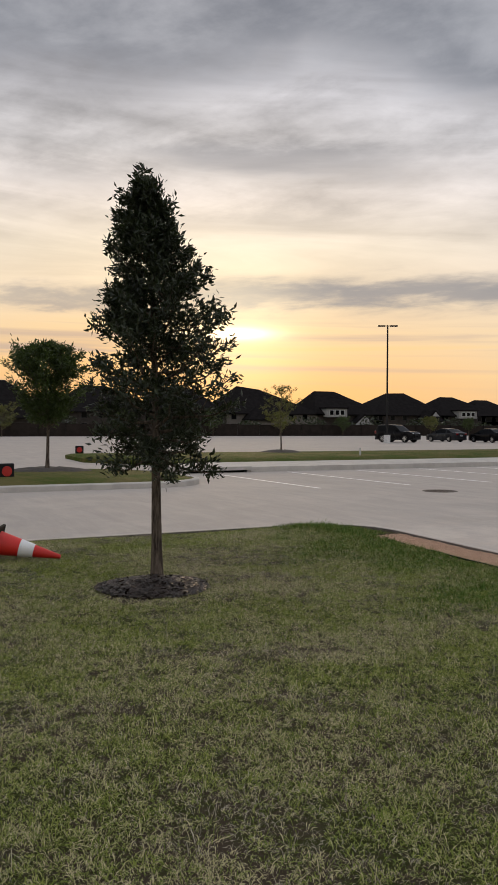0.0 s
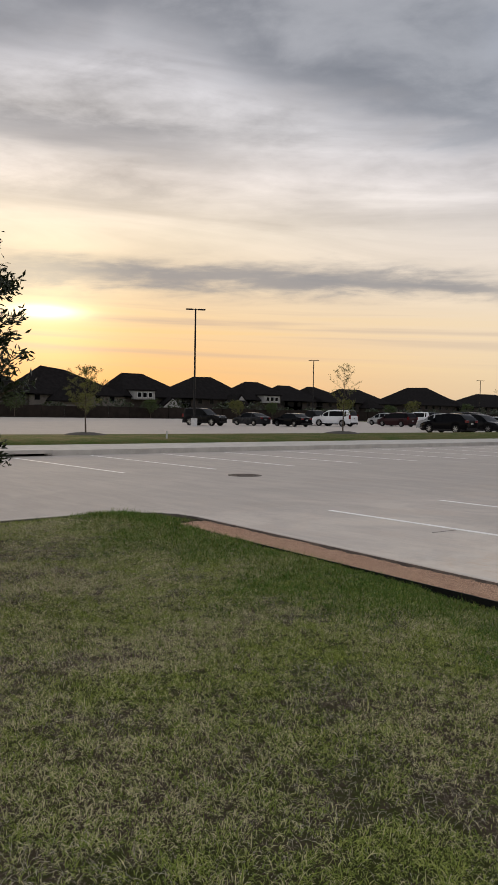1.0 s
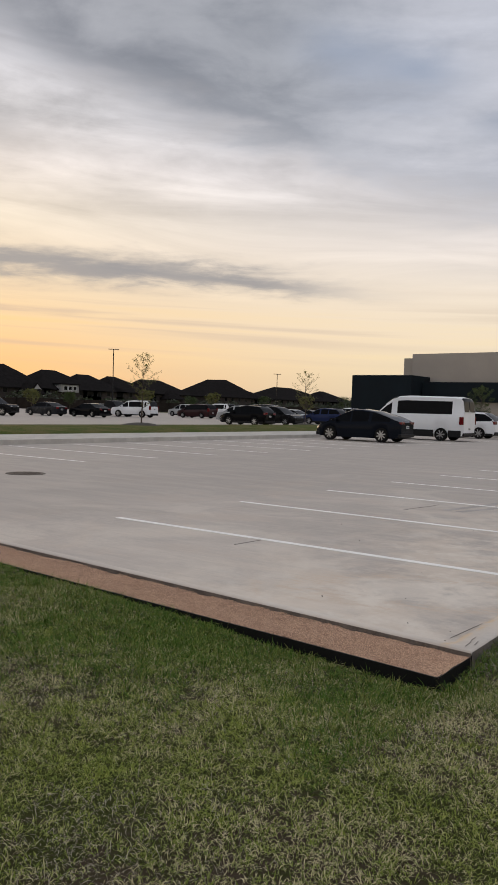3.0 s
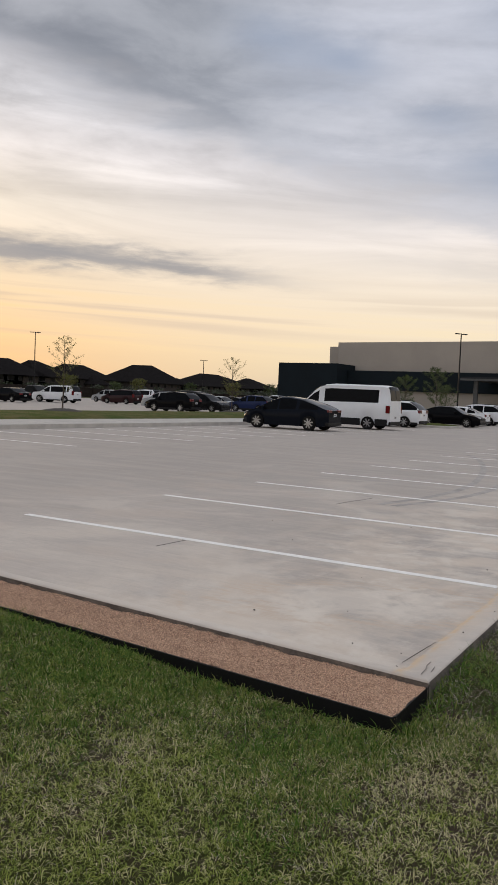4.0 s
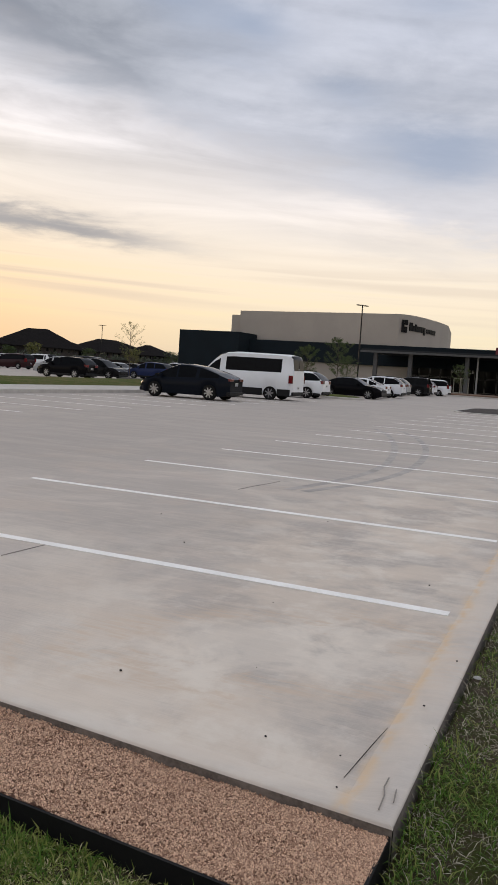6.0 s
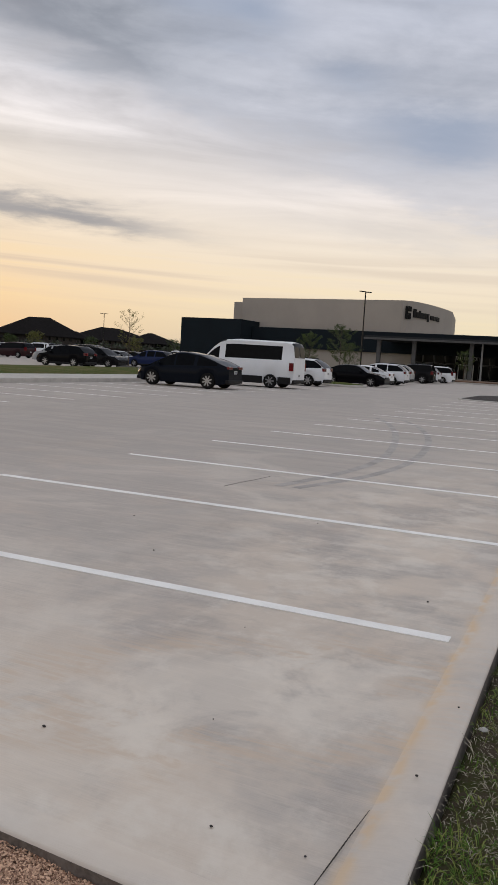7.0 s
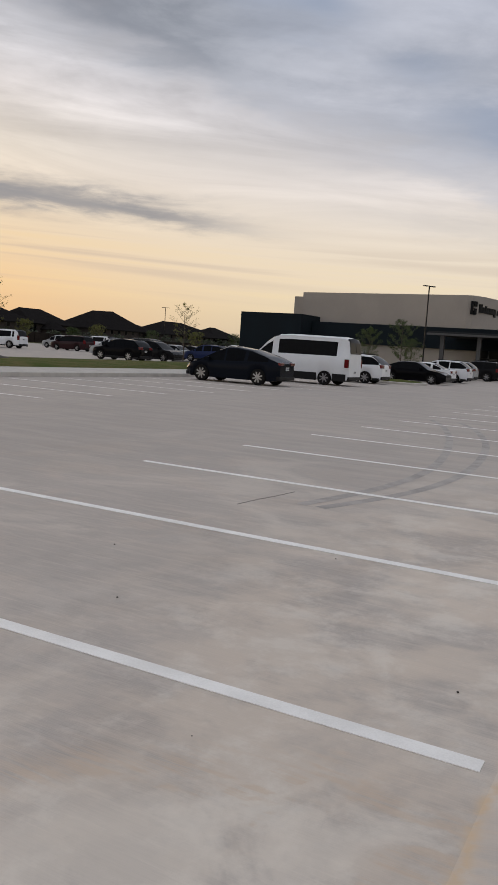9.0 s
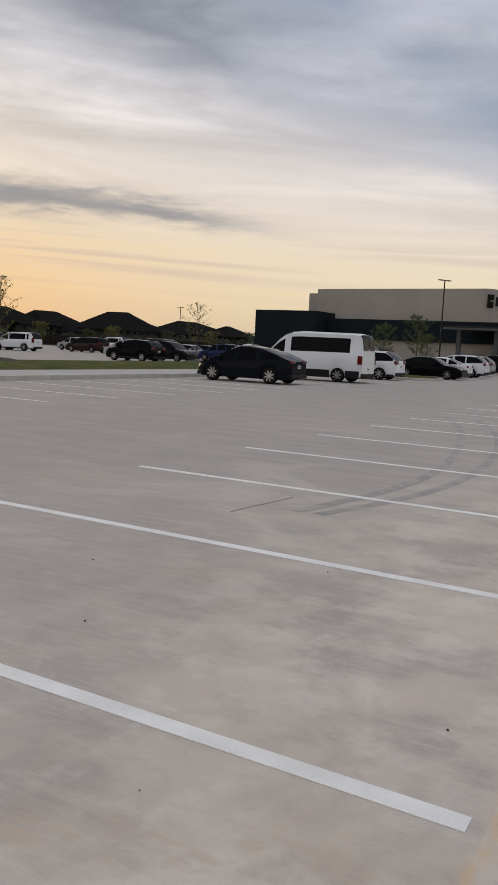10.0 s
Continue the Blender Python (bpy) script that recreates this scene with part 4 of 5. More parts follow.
def house(y0, y1, r0, r1, peak, wall=BRICK_WALL, dormers=(), gables=(), wings=(), eave=4.2, bow=0.0, words="two-storey brick house with a dark hipped shingle roof"):
    """A two-storey house that looks to +x: eaves from y0 to y1, ridge from r0 to r1."""
    top = empty("house", words, "house", "houses behind the car park")
    drop = 5.0 - eave
    y0, y1 = y0 - drop * (r0 - y0) / (peak - 5.0), y1 + drop * (y1 - r1) / (peak - 5.0)
    yc = (y0 + y1) / 2
    white, dark = mat("white_frame", (0.7, 0.7, 0.7), rough=0.6), mat("dark_frame", (0.05, 0.05, 0.05), rough=0.6)
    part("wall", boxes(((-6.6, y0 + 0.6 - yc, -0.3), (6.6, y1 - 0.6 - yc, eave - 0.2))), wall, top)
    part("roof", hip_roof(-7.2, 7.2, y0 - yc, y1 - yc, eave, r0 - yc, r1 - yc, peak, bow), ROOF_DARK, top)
    for a, b, h in wings:
        part("wing", boxes(((6.62, a + 0.4 - yc, -0.3), (9.4, b - 0.4 - yc, 2.8))), wall, top)
        part("wing_roof", hip_roof(4.6, 10.0, a - yc, b - yc, 3.0, a + (b - a) * 0.42 - yc, a + (b - a) * 0.58 - yc, h), ROOF_DARK, top)
    for a, b, z0, z1 in dormers:
        part("dormer", boxes(((3.0, a - yc, z0), (7.9, b - yc, z1))), STUCCO, top, "pale rendered dormer")
        part("dormer_roof", boxes(((2.6, a - 0.3 - yc, z1 + 0.005), (8.2, b + 0.3 - yc, z1 + 0.25))), ROOF_DARK, top)
        n = 3
        for i in range(n):
            m = a + (b - a) * (i + 0.9) / (n + 0.8) - yc
            win = part("window", boxes(((7.88, m - 0.50, z0 + 0.35), (7.98, m + 0.50, z1 - 0.25))), white, top)
            part("pane", boxes(((7.97, m - 0.40, z0 + 0.45), (8.01, m + 0.40, z1 - 0.35))), GLASS, win)
    for m, half, z0, z1 in gables:
        part("gable_wall", gable(bmesh.new(), 6.7, 9.0, m - half - yc, m + half - yc, z0, z1), STUCCO, top, "pale rendered gable")
        part("gable_base", boxes(((6.65, m - half + 0.2 - yc, -0.3), (8.98, m + half - 0.2 - yc, z0 - 0.01))), wall, top)
        part("gable_roof", gable(bmesh.new(), 4.0, 8.9, m - half - 0.45 - yc, m + half + 0.45 - yc, z0 + 0.02, z1 + 0.42), ROOF_DARK, top)
    busy = [(a, b) for a, b, *_ in dormers] + [(a, b) for a, b, _ in wings] + [(m - w, m + w) for m, w, *_ in gables]
    for yy in np.arange(y0 + 2.2, y1 - 1.5, 3.1):
        if any(a - 1.0 < yy < b + 1.0 for a, b in busy):
            continue
        for z in (0.9, 3.0):
            win = part("window", boxes(((6.58, yy - 0.55 - yc, z), (6.66, yy + 0.55 - yc, z + 1.3))), dark, top)
            part("pane", boxes(((6.63, yy - 0.46 - yc, z + 0.08), (6.68, yy + 0.46 - yc, z + 1.22))), GLASS, win)
    top.matrix_basis = pose(-140, yc, 0)
    return top


def houses():
    house(-12, 4, -5.5, -2, 9.4)
    house(6, 22, 12.5, 16, 9.6, wings=((15, 21, 5.6),))
    house(24, 39, 29.5, 34, 9.0)
    house(40.5, 55, 46, 50, 9.2)
    house(55.5, 74.5, 60.5, 65.5, 9.7, mat("house_tan", (0.17, 0.15, 0.13), (0.13, 0.115, 0.10), rough=0.9, scale=2, fine=18), wings=((58.5, 64.5, 5.4),), bow=-0.6, words="two-storey tan brick house with a dark hipped roof")
    house(75.2, 90.4, 78.3, 83.2, 9.1, dormers=((76.6, 81.4, 3.6, 5.3),), gables=((85.0, 2.3, 2.1, 3.9),), words="dark house with a white gable and dormer windows")
    house(89.6, 107.2, 96.4, 101.2, 9.0, bow=0.15, wings=((99.5, 104.5, 5.6),))
    house(106.6, 122.2, 111.2, 115, 8.5, dormers=((110.2, 115.2, 3.6, 5.2),), gables=((103.0, 2.6, 2.2, 4.9),), words="dark house with a white gable and dormer windows")
    house(118.0, 129.6, 121.4, 125.2, 8.0)
    house(128.2, 140.5, 131.2, 133.6, 8.0)
    house(139.8, 154.2, 142.6, 150.0, 7.8, wings=((143, 149, 5.2),))
    house(163.0, 185.4, 169.8, 178.4, 9.0, bow=0.3, words="large house with a long dark hipped roof")
    house(184.6, 192.0, 186.5, 188.5, 6.5, eave=4.0, words="low dark house with a hipped roof")
    house(195.0, 227.0, 203.0, 213.0, 8.2, words="large house with a long dark hipped roof")
    house(225.0, 241.0, 231.0, 234.0, 7.8)


# ---------------------------------------------------------------- the large building
NAVY_WALL = mat("dark_wall_panel", (0.010, 0.016, 0.021), (0.008, 0.012, 0.016), rough=0.75, spec=0.12, scale=0.4, fine=8)
TAN_WALL = mat("tan_render", (0.40, 0.355, 0.31), (0.36, 0.32, 0.28), rough=0.85, scale=0.25, fine=20)


def big_building():
    top = empty("building", "large dark and tan hall with a columned entrance canopy", "building")
    part("lower_block", boxes(((-62.2, 112.0, -0.3), (-51.6, 128.0, 7.4))), NAVY_WALL, top, "dark panelled side block")
    part("lower_wall", boxes(((-51.5, 116.4, -0.3), (-5, 140, 3.4))), TAN_WALL, top, "tan rendered lower wall")
    part("band", boxes(((-51.5, 115.9, 3.41), (4, 140, 6.5))), NAVY_WALL, top, "dark wall band")
    pts = [(-55.0, 119.5), (-27.6, 116.8)] + [(-27.6 + 3.6 * math.sin(a), 116.8 + 22 * (1 - math.cos(a))) for a in np.linspace(0.2, math.pi / 2, 9)] + [(-27, 160), (-55, 160)]
    part("upper_wall", slab(bmesh.new(), pts, 6.52, 11.3), TAN_WALL, top, "tan curved upper wall")
    part("parapet", boxes(((-57.2, 121, 7), (-55.0, 150, 10.7))), TAN_WALL, top)
    roof_dark = mat("canopy_dark", (0.030, 0.032, 0.035), rough=0.7, spec=0.15)
    column_grey = mat("column_grey", (0.10, 0.10, 0.10), rough=0.7, spec=0.2)
    canopy = part("canopy", boxes(((-28.6, 101, 5.0), (20, 115.8, 5.35))), roof_dark, top, "flat dark canopy roof")
    part("fascia", boxes(((-28.7, 100.9, 4.86), (20, 100.99, 5.12))), column_grey, canopy, "grey metal fascia")
    for x in (-26.9, -22.2, -14.9, -7.5, 0.0):
        part("column", boxes(((x - 0.26, 102.0, -0.3), (x + 0.26, 102.52, 5.0)), bevel=0.02), column_grey, top, "grey square column")
    part("downpipe", tube(bmesh.new(), [(-13.6, 102.4, -0.3), (-13.6, 102.4, 4.98)], (0.12, 0.12), 8), mat("pale_pipe", (0.30, 0.30, 0.29), rough=0.6), top)
    # storefront behind the canopy
    bar = mat("storefront_bar", (0.16, 0.16, 0.16), rough=0.5)
    white = mat("white_frame", (0.7, 0.7, 0.7), rough=0.6)
    # flat panel whose near-black colour gives the lobby's shade behind the panes
    part("storefront_recess", boxes(((-25.6, 116.28, -0.2), (-6.0, 116.38, 4.6))), mat("recess_shade", (0.012, 0.012, 0.013), rough=0.8, spec=0.1), top, "dark lobby front")
    for i in range(12):
        x0 = -25.4 + 1.6 * i
        if 3 < i < 6:
            continue
        for z0, z1 in ((0.25, 2.2), (2.3, 4.4)):
            win = part("window", boxes(((x0, 116.16, z0), (x0 + 1.52, 116.27, z1))), bar, top)
            part("pane", boxes(((x0 + 0.06, 116.12, z0 + 0.06), (x0 + 1.46, 116.155, z1 - 0.06))), GLASS, win)
    for i in range(2):
        x0 = -18.7 + 1.15 * i
        door = part("door", boxes(((x0, 116.1, -0.05), (x0 + 1.1, 116.2, 2.3))), white, top, "white framed glass entrance door")
        part("pane", boxes(((x0 + 0.16, 116.05, 0.2), (x0 + 0.94, 116.09, 2.14))), GLASS, door)
    words = bpy.data.curves.new("entrance_sign", "FONT")
    words.body, words.size, words.extrude, words.align_x = "ENTRANCE", 0.62, 0.03, "CENTER"
    words.materials.append(mat("sign_white", (0.75, 0.75, 0.75), rough=0.5, bump=0))
    sign = new("entrance_sign", words)
    sign.matrix_basis = pose(-17.5, 115.98, 3.0, 90)
    sign.parent = top
    # emblem and lettering on the curved wall, as plain bars
    dark = mat("sign_dark", (0.012, 0.012, 0.012), rough=0.6, bump=0, spec=0.1)
    def on_wall(a):
        return -27.6 + 3.6 * math.sin(a), 116.8 + 22 * (1 - math.cos(a)), math.atan2(22 * math.sin(a), 3.6 * math.cos(a))
    for (a0, a1), z0, z1 in (((0.12, 0.20), 8.6, 10.5), ((0.22, 0.30), 8.6, 9.5), ((0.22, 0.31), 9.75, 10.5), ((0.37, 0.46), 8.95, 10.2), ((0.475, 0.525), 8.95, 9.8), ((0.535, 0.575), 8.95, 10.05), ((0.585, 0.63), 8.95, 9.8),
                             ((0.64, 0.70), 8.95, 9.8), ((0.71, 0.755), 8.95, 9.8), ((0.765, 0.81), 8.6, 9.8), ((0.845, 0.88), 8.98, 9.65), ((0.89, 0.925), 8.98, 9.65), ((0.935, 0.97), 8.98, 9.65), ((0.98, 1.015), 8.98, 9.65), ((1.025, 1.055), 8.98, 9.65), ((1.065, 1.1), 8.98, 9.65)):
        bm = bmesh.new()
        ring = []
        for a, out in ((a0, 0.12), (a1, 0.12), (a1, 0.0), (a0, 0.0)):
            x, y, t = on_wall(a)
            ring.append((x + out * math.sin(t), y - out * math.cos(t)))
        part("emblem" if a0 < 0.35 else "letter_bar", slab(bm, ring, z0, z1), dark, top)
    part("red_fascia", boxes(((-12.6, 111.5, 5.6), (6.0, 112.0, 6.7))), mat("red_panel", (0.16, 0.012, 0.022), rough=0.5), top, "dark red fascia panel")


# ---------------------------------------------------------------- trees
def sapling(name, label, x, y, z, h, crown0, spread, leaves, leaf, seed, size=0.09, trunk=0.035, lean=(0, 0), shape="oval", limbs=22):
    """A young tree: tapered trunk, rising limbs and a crown of single leaves."""
    rng = random.Random(seed)
    top = empty(name, label, "tree")
    bm = bmesh.new()
    pts = [(lean[0] * t * t + 0.02 * math.sin(5 * t + seed), lean[1] * t * t + 0.02 * math.cos(4 * t + seed), h * 0.96 * t) for t in np.linspace(0, 1, 12)]
    tube(bm, pts, [trunk * (1.25 if i == 0 else 1.0) * (1 - 0.85 * i / 11) for i in range(12)], 9)
    part("trunk", bm, BARK, top, "grey-brown furrowed bark", smooth=True)
    tips = [(Vector((pts[-1][0], pts[-1][1], h * f)), 0.05) for f in (0.92, 0.94, 0.96, 0.98, 1.0)]
    for i in range(limbs):
        t = crown0 / h + (0.97 - crown0 / h) * (i + rng.random() * 0.6) / limbs
        base = Vector((np.interp(t * h, [p[2] for p in pts], [p[0] for p in pts]), np.interp(t * h, [p[2] for p in pts], [p[1] for p in pts]), t * h * 0.98))
        f = (t - crown0 / h) / (1 - crown0 / h)
        reach = spread * (float(np.interp(f, (0, 0.1, 0.2, 0.35, 0.5, 0.65, 0.8, 0.92, 1), (0.70, 0.90, 0.98, 0.80, 0.62, 0.46, 0.28, 0.14, 0.04))) if shape == "cone" else math.sin(math.pi * min(1, 0.18 + 0.80 * f)) ** 0.8) * rng.uniform(0.7, 1.12) + 0.06
        a = i * 2.399 + rng.uniform(-0.4, 0.4)
        if shape == "cone" and f < 0.5:
            reach *= 1 + 0.24 * math.cos(a - 1.12) * (1 - f)
        up = rng.uniform(0.25, 0.6) if shape != "cone" else rng.uniform(0.05, 0.45) - 0.75 * max(0.0, 0.22 - f) / 0.22
        q = [base]
        for s in (0.33, 0.66, 1.0):
            q.append(base + Vector((math.cos(a) * reach * s, math.sin(a) * reach * s, reach * (up * s + 0.25 * s * s))) + Vector([rng.uniform(-.03, .03) for _ in range(3)]))
        r = trunk * 0.38 * (1 - 0.6 * f)
        limb = bmesh.new()
        tube(limb, q, (r, r * 0.75, r * 0.5, r * 0.2), 5)
        tips += [(base.lerp(q[-1], s), reach) for s in ((0.35, 0.55, 0.75, 0.9, 1.0) if f < 0.85 else (0.6, 1.0))]
        for _ in range(3):
            s = rng.uniform(0.35, 0.95)
            p0 = base.lerp(q[-1], s)
            p1 = p0 + Vector((rng.uniform(-1, 1), rng.uniform(-1, 1), rng.uniform(0.1, 0.9))).normalized() * reach * rng.uniform(0.2, 0.45)
            tube(limb, [p0, p1], (r * 0.35, r * 0.12), 4)
            tips += [(p0.lerp(p1, 0.6), reach), (p1, reach)]
        part("limb", limb, BARK, top, smooth=True)
    verts, faces = [], []
    each = leaves / len(tips)
    for c0, reach in tips:
        axis = Vector((c0.x - pts[6][0], c0.y - pts[6][1], 0.35 * reach))
        axis = axis.normalized() if axis.length > 1e-3 else Vector((0, 0, 1))
        for _ in range(int(each + rng.random())):
            c = c0 + Vector((rng.gauss(0, 1), rng.gauss(0, 1), rng.gauss(0, 1))) * size * 0.46
            d = (Vector((rng.gauss(0, 1), rng.gauss(0, 1), rng.gauss(0.2, 1))) + axis * 0.9).normalized()
            w = d.orthogonal().normalized()
            w.rotate(Matrix.Rotation(rng.uniform(0, 6.28), 3, d))
            l = size * rng.uniform(0.6, 1.15)
            b = l * rng.uniform(0.13, 0.20)
            nrm = d.cross(w) * l * 0.08
            k = len(verts)
            verts += [c, c + d * l * 0.45 + w * b + nrm, c + d * l, c + d * l * 0.45 - w * b + nrm]
            faces.append((k, k + 1, k + 2, k + 3))
    me = bpy.data.meshes.new("crown")
    me.from_pydata([tuple(v) for v in verts], [], faces)
    me.materials.append(leaf)
    ob = new("crown", me)
    ob.parent = top
    tagged(ob, kind="stuff")
    top.matrix_basis = pose(x, y, z)
    return top


OAK_LEAF = leaf_mat("oak_leaf", (0.010, 0.015, 0.006), (0.030, 0.042, 0.015), 0.10)
SPRING_LEAF = leaf_mat("spring_leaf", (0.026, 0.044, 0.010), (0.060, 0.085, 0.019), 0.28)
PALE_LEAF = leaf_mat("pale_leaf", (0.10, 0.11, 0.03), (0.14, 0.13, 0.045), 0.35)


def trees():
    sapling("oak_tree", "young dark-leaved oak tree in a ring of mulch", -4.07, -3.9, -0.02, 3.95, 1.16, 0.71, 27000, OAK_LEAF, 3, 0.074, 0.056, (-0.07, -0.15), "cone", 96)
    sapling("young_tree", "young tree with a dense round green crown", -19.8, -1.7, 0.30, 3.45, 1.1, 1.02, 17000, SPRING_LEAF, 5, 0.13, 0.055, shape="oval", limbs=64)
    sapling("young_tree", "thin young tree with sparse yellow-green leaves", -30.2, 11.5, 0.32, 3.15, 0.85, 0.88, 3200, PALE_LEAF, 8, 0.085, 0.04, limbs=22)
    sapling("young_tree", "thin young tree with sparse leaves on a grass strip", -30.0, 28.4, 0.32, 4.1, 0.95, 0.92, 1500, PALE_LEAF, 11, 0.09, 0.045, limbs=22)
    sapling("young_tree", "thin nearly bare young tree at the strip's end", -31.8, 48.9, 0.28, 4.2, 1.0, 1.15, 1300, PALE_LEAF, 13, 0.09, 0.045, limbs=24)
    sapling("young_tree", "young green tree before the dark wall", -24.5, 68.2, 0.0, 4.1, 1.2, 1.15, 3600, SPRING_LEAF, 17, 0.13, 0.05, limbs=24)
    sapling("young_tree", "taller young green tree before the dark wall", -23.4, 74.2, 0.0, 5.2, 1.2, 1.45, 3800, SPRING_LEAF, 19, 0.14, 0.055, limbs=26)
    sapling("young_tree", "small young tree before the tan wall", -21.6, 71.5, 0.0, 3.4, 1.0, 1.0, 2000, SPRING_LEAF, 23, 0.12, 0.04, limbs=20)
    sapling("young_tree", "small green tree before the entrance canopy", -14.2, 93.0, 0.0, 3.6, 1.2, 1.1, 1800, SPRING_LEAF, 29, 0.14, 0.05, limbs=20)
    sapling("young_tree", "small green tree in the entrance bed", -9.0, 97.0, 0.0, 3.4, 1.2, 1.1, 1800, SPRING_LEAF, 31, 0.14, 0.05, limbs=20)
    for i, (y, h, r) in enumerate(((45.5, 4.2, 1.8), (58.3, 4.4, 1.7), (71.5, 3.6, 1.3), (90.2, 3.8, 1.5), (100.0, 3.6, 1.2), (122.0, 4.9, 1.8), (135.6, 3.6, 1.4), (144.5, 5.0, 1.8), (167.0, 4.8, 1.8), (186.0, 5.6, 2.2), (209.0, 6.0, 2.6), (224.0, 6.0, 2.6), (30.0, 4.4, 1.9), (12.0, 5.0, 2.2))):
        sapling("young_tree", "small round green tree before the house fence", -117.0 - (i % 3) * 0.6, y, 0.0, h * 0.88, 0.9, r, 1500, SPRING_LEAF if i % 2 == 0 else PALE_LEAF, 41 + i, 0.30, 0.07, limbs=26)


ground()
markings()
edges()
long_strip()
island("planting_bed", outline_round(-21.6, -14.0, -15.2, 1.75, 1.9), 0.15, "kerbed grass island with a mulched young tree")
island("planting_bed", outline_round(-19.6, 46.6, -13.4, 49.6, 1.3), 0.15, "kerbed grass island between parked cars")
island("planting_bed", outline_round(-6.3, 38.8, 2.0, 48.5, 1.6), 0.06, "low kerbed bed with dark mulch", 0.04, MULCH)
big_building()
houses()
lamp_post(-60.1, 39.2, 11.4)
lamp_post(-101.8, 96.0, 11.2)
lamp_post(-27.5, 96.1, 10.6)
lamp_post(-106.0, 154.6, 9.8)
parked()
trees()


# ---------------------------------------------------------------- fence, hedge and far woods
def fence():
    top = empty("fence", "dark wooden fence before the houses", "fence", kind="structure")
    for i in range(62):
        y = -20 + 4.2 * i
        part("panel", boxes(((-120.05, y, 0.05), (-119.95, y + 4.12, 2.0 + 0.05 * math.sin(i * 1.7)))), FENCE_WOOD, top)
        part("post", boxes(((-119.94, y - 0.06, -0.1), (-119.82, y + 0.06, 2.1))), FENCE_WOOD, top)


def clumps(name, label, spots, material, seed, size):
    """Loose leafy masses from many small leaf faces."""
    rng = random.Random(seed)
    verts, faces = [], []
    for x, y, z, rx, ry, rz, n in spots:
        for _ in range(n):
            d = Vector((rng.gauss(0, 1), rng.gauss(0, 1), rng.gauss(0, 1))).normalized() * rng.random() ** 0.35
            c = Vector((x + d.x * rx, y + d.y * ry, max(z + d.z * rz, 0.05)))
            a = Vector((rng.gauss(0, 1), rng.gauss(0, 1), rng.gauss(0, 1))).normalized()
            b = a.orthogonal().normalized()
            l = size * rng.uniform(0.6, 1.4)
            k = len(verts)
            verts += [c - a * l, c + b * l * 0.5, c + a * l, c - b * l * 0.5]
            faces.append((k, k + 1, k + 2, k + 3))
    ob = link_mesh(name, verts, faces, material)
    return tagged(ob, label, name.replace("_", " "), kind="stuff")


def greenery():
    rng = random.Random(77)
    spots = [(-121.5 - rng.random() * 3, -15 + 6.5 * i + rng.uniform(-2, 2), 1.4, 1.6, 2.4 + rng.random(), 1.3 + 1.2 * rng.random(), 420) for i in range(40)]
    clumps("shrubs", "dark shrubs along the house fence", spots, leaf_mat("shrub_leaf", (0.020, 0.030, 0.012), (0.038, 0.050, 0.018), 0.1), 78, 0.22)
    spots = [(-150 - rng.random() * 12, -30 + 9 * i + rng.uniform(-3, 3), 2.2, 5, 5.5, 2.4 + 1.3 * rng.random(), 500) for i in range(34)]
    clumps("distant_trees", "dark distant trees behind the houses", spots, leaf_mat("wood_leaf", (0.014, 0.020, 0.010), (0.028, 0.036, 0.014), 0.05), 79, 0.5)
    spots = [(-62 - rng.random() * 70, 226 + rng.uniform(0, 30), 2.6, 6, 5, 2.2 + 1.8 * rng.random(), 500) for i in range(16)]
    clumps("distant_trees", "dark distant trees beside the hall", spots, MATS["wood_leaf"], 80, 0.5)


# ---------------------------------------------------------------- lawn
def soft_noise(x, y, size, seed):
    """Smooth random values from 0 to 1 over the plan, with lumps of about the given size in metres."""
    g = np.random.default_rng(seed).random((256, 256))
    u, v = x / size + 1000.3, y / size + 1000.7
    i, j = np.floor(u).astype(int), np.floor(v).astype(int)
    a, b = u - i, v - j
    a, b = a * a * (3 - 2 * a), b * b * (3 - 2 * b)
    i, j = i % 255, j % 255
    return (g[i, j] * (1 - a) + g[i + 1, j] * a) * (1 - b) + (g[i, j + 1] * (1 - a) + g[i + 1, j + 1] * a) * b


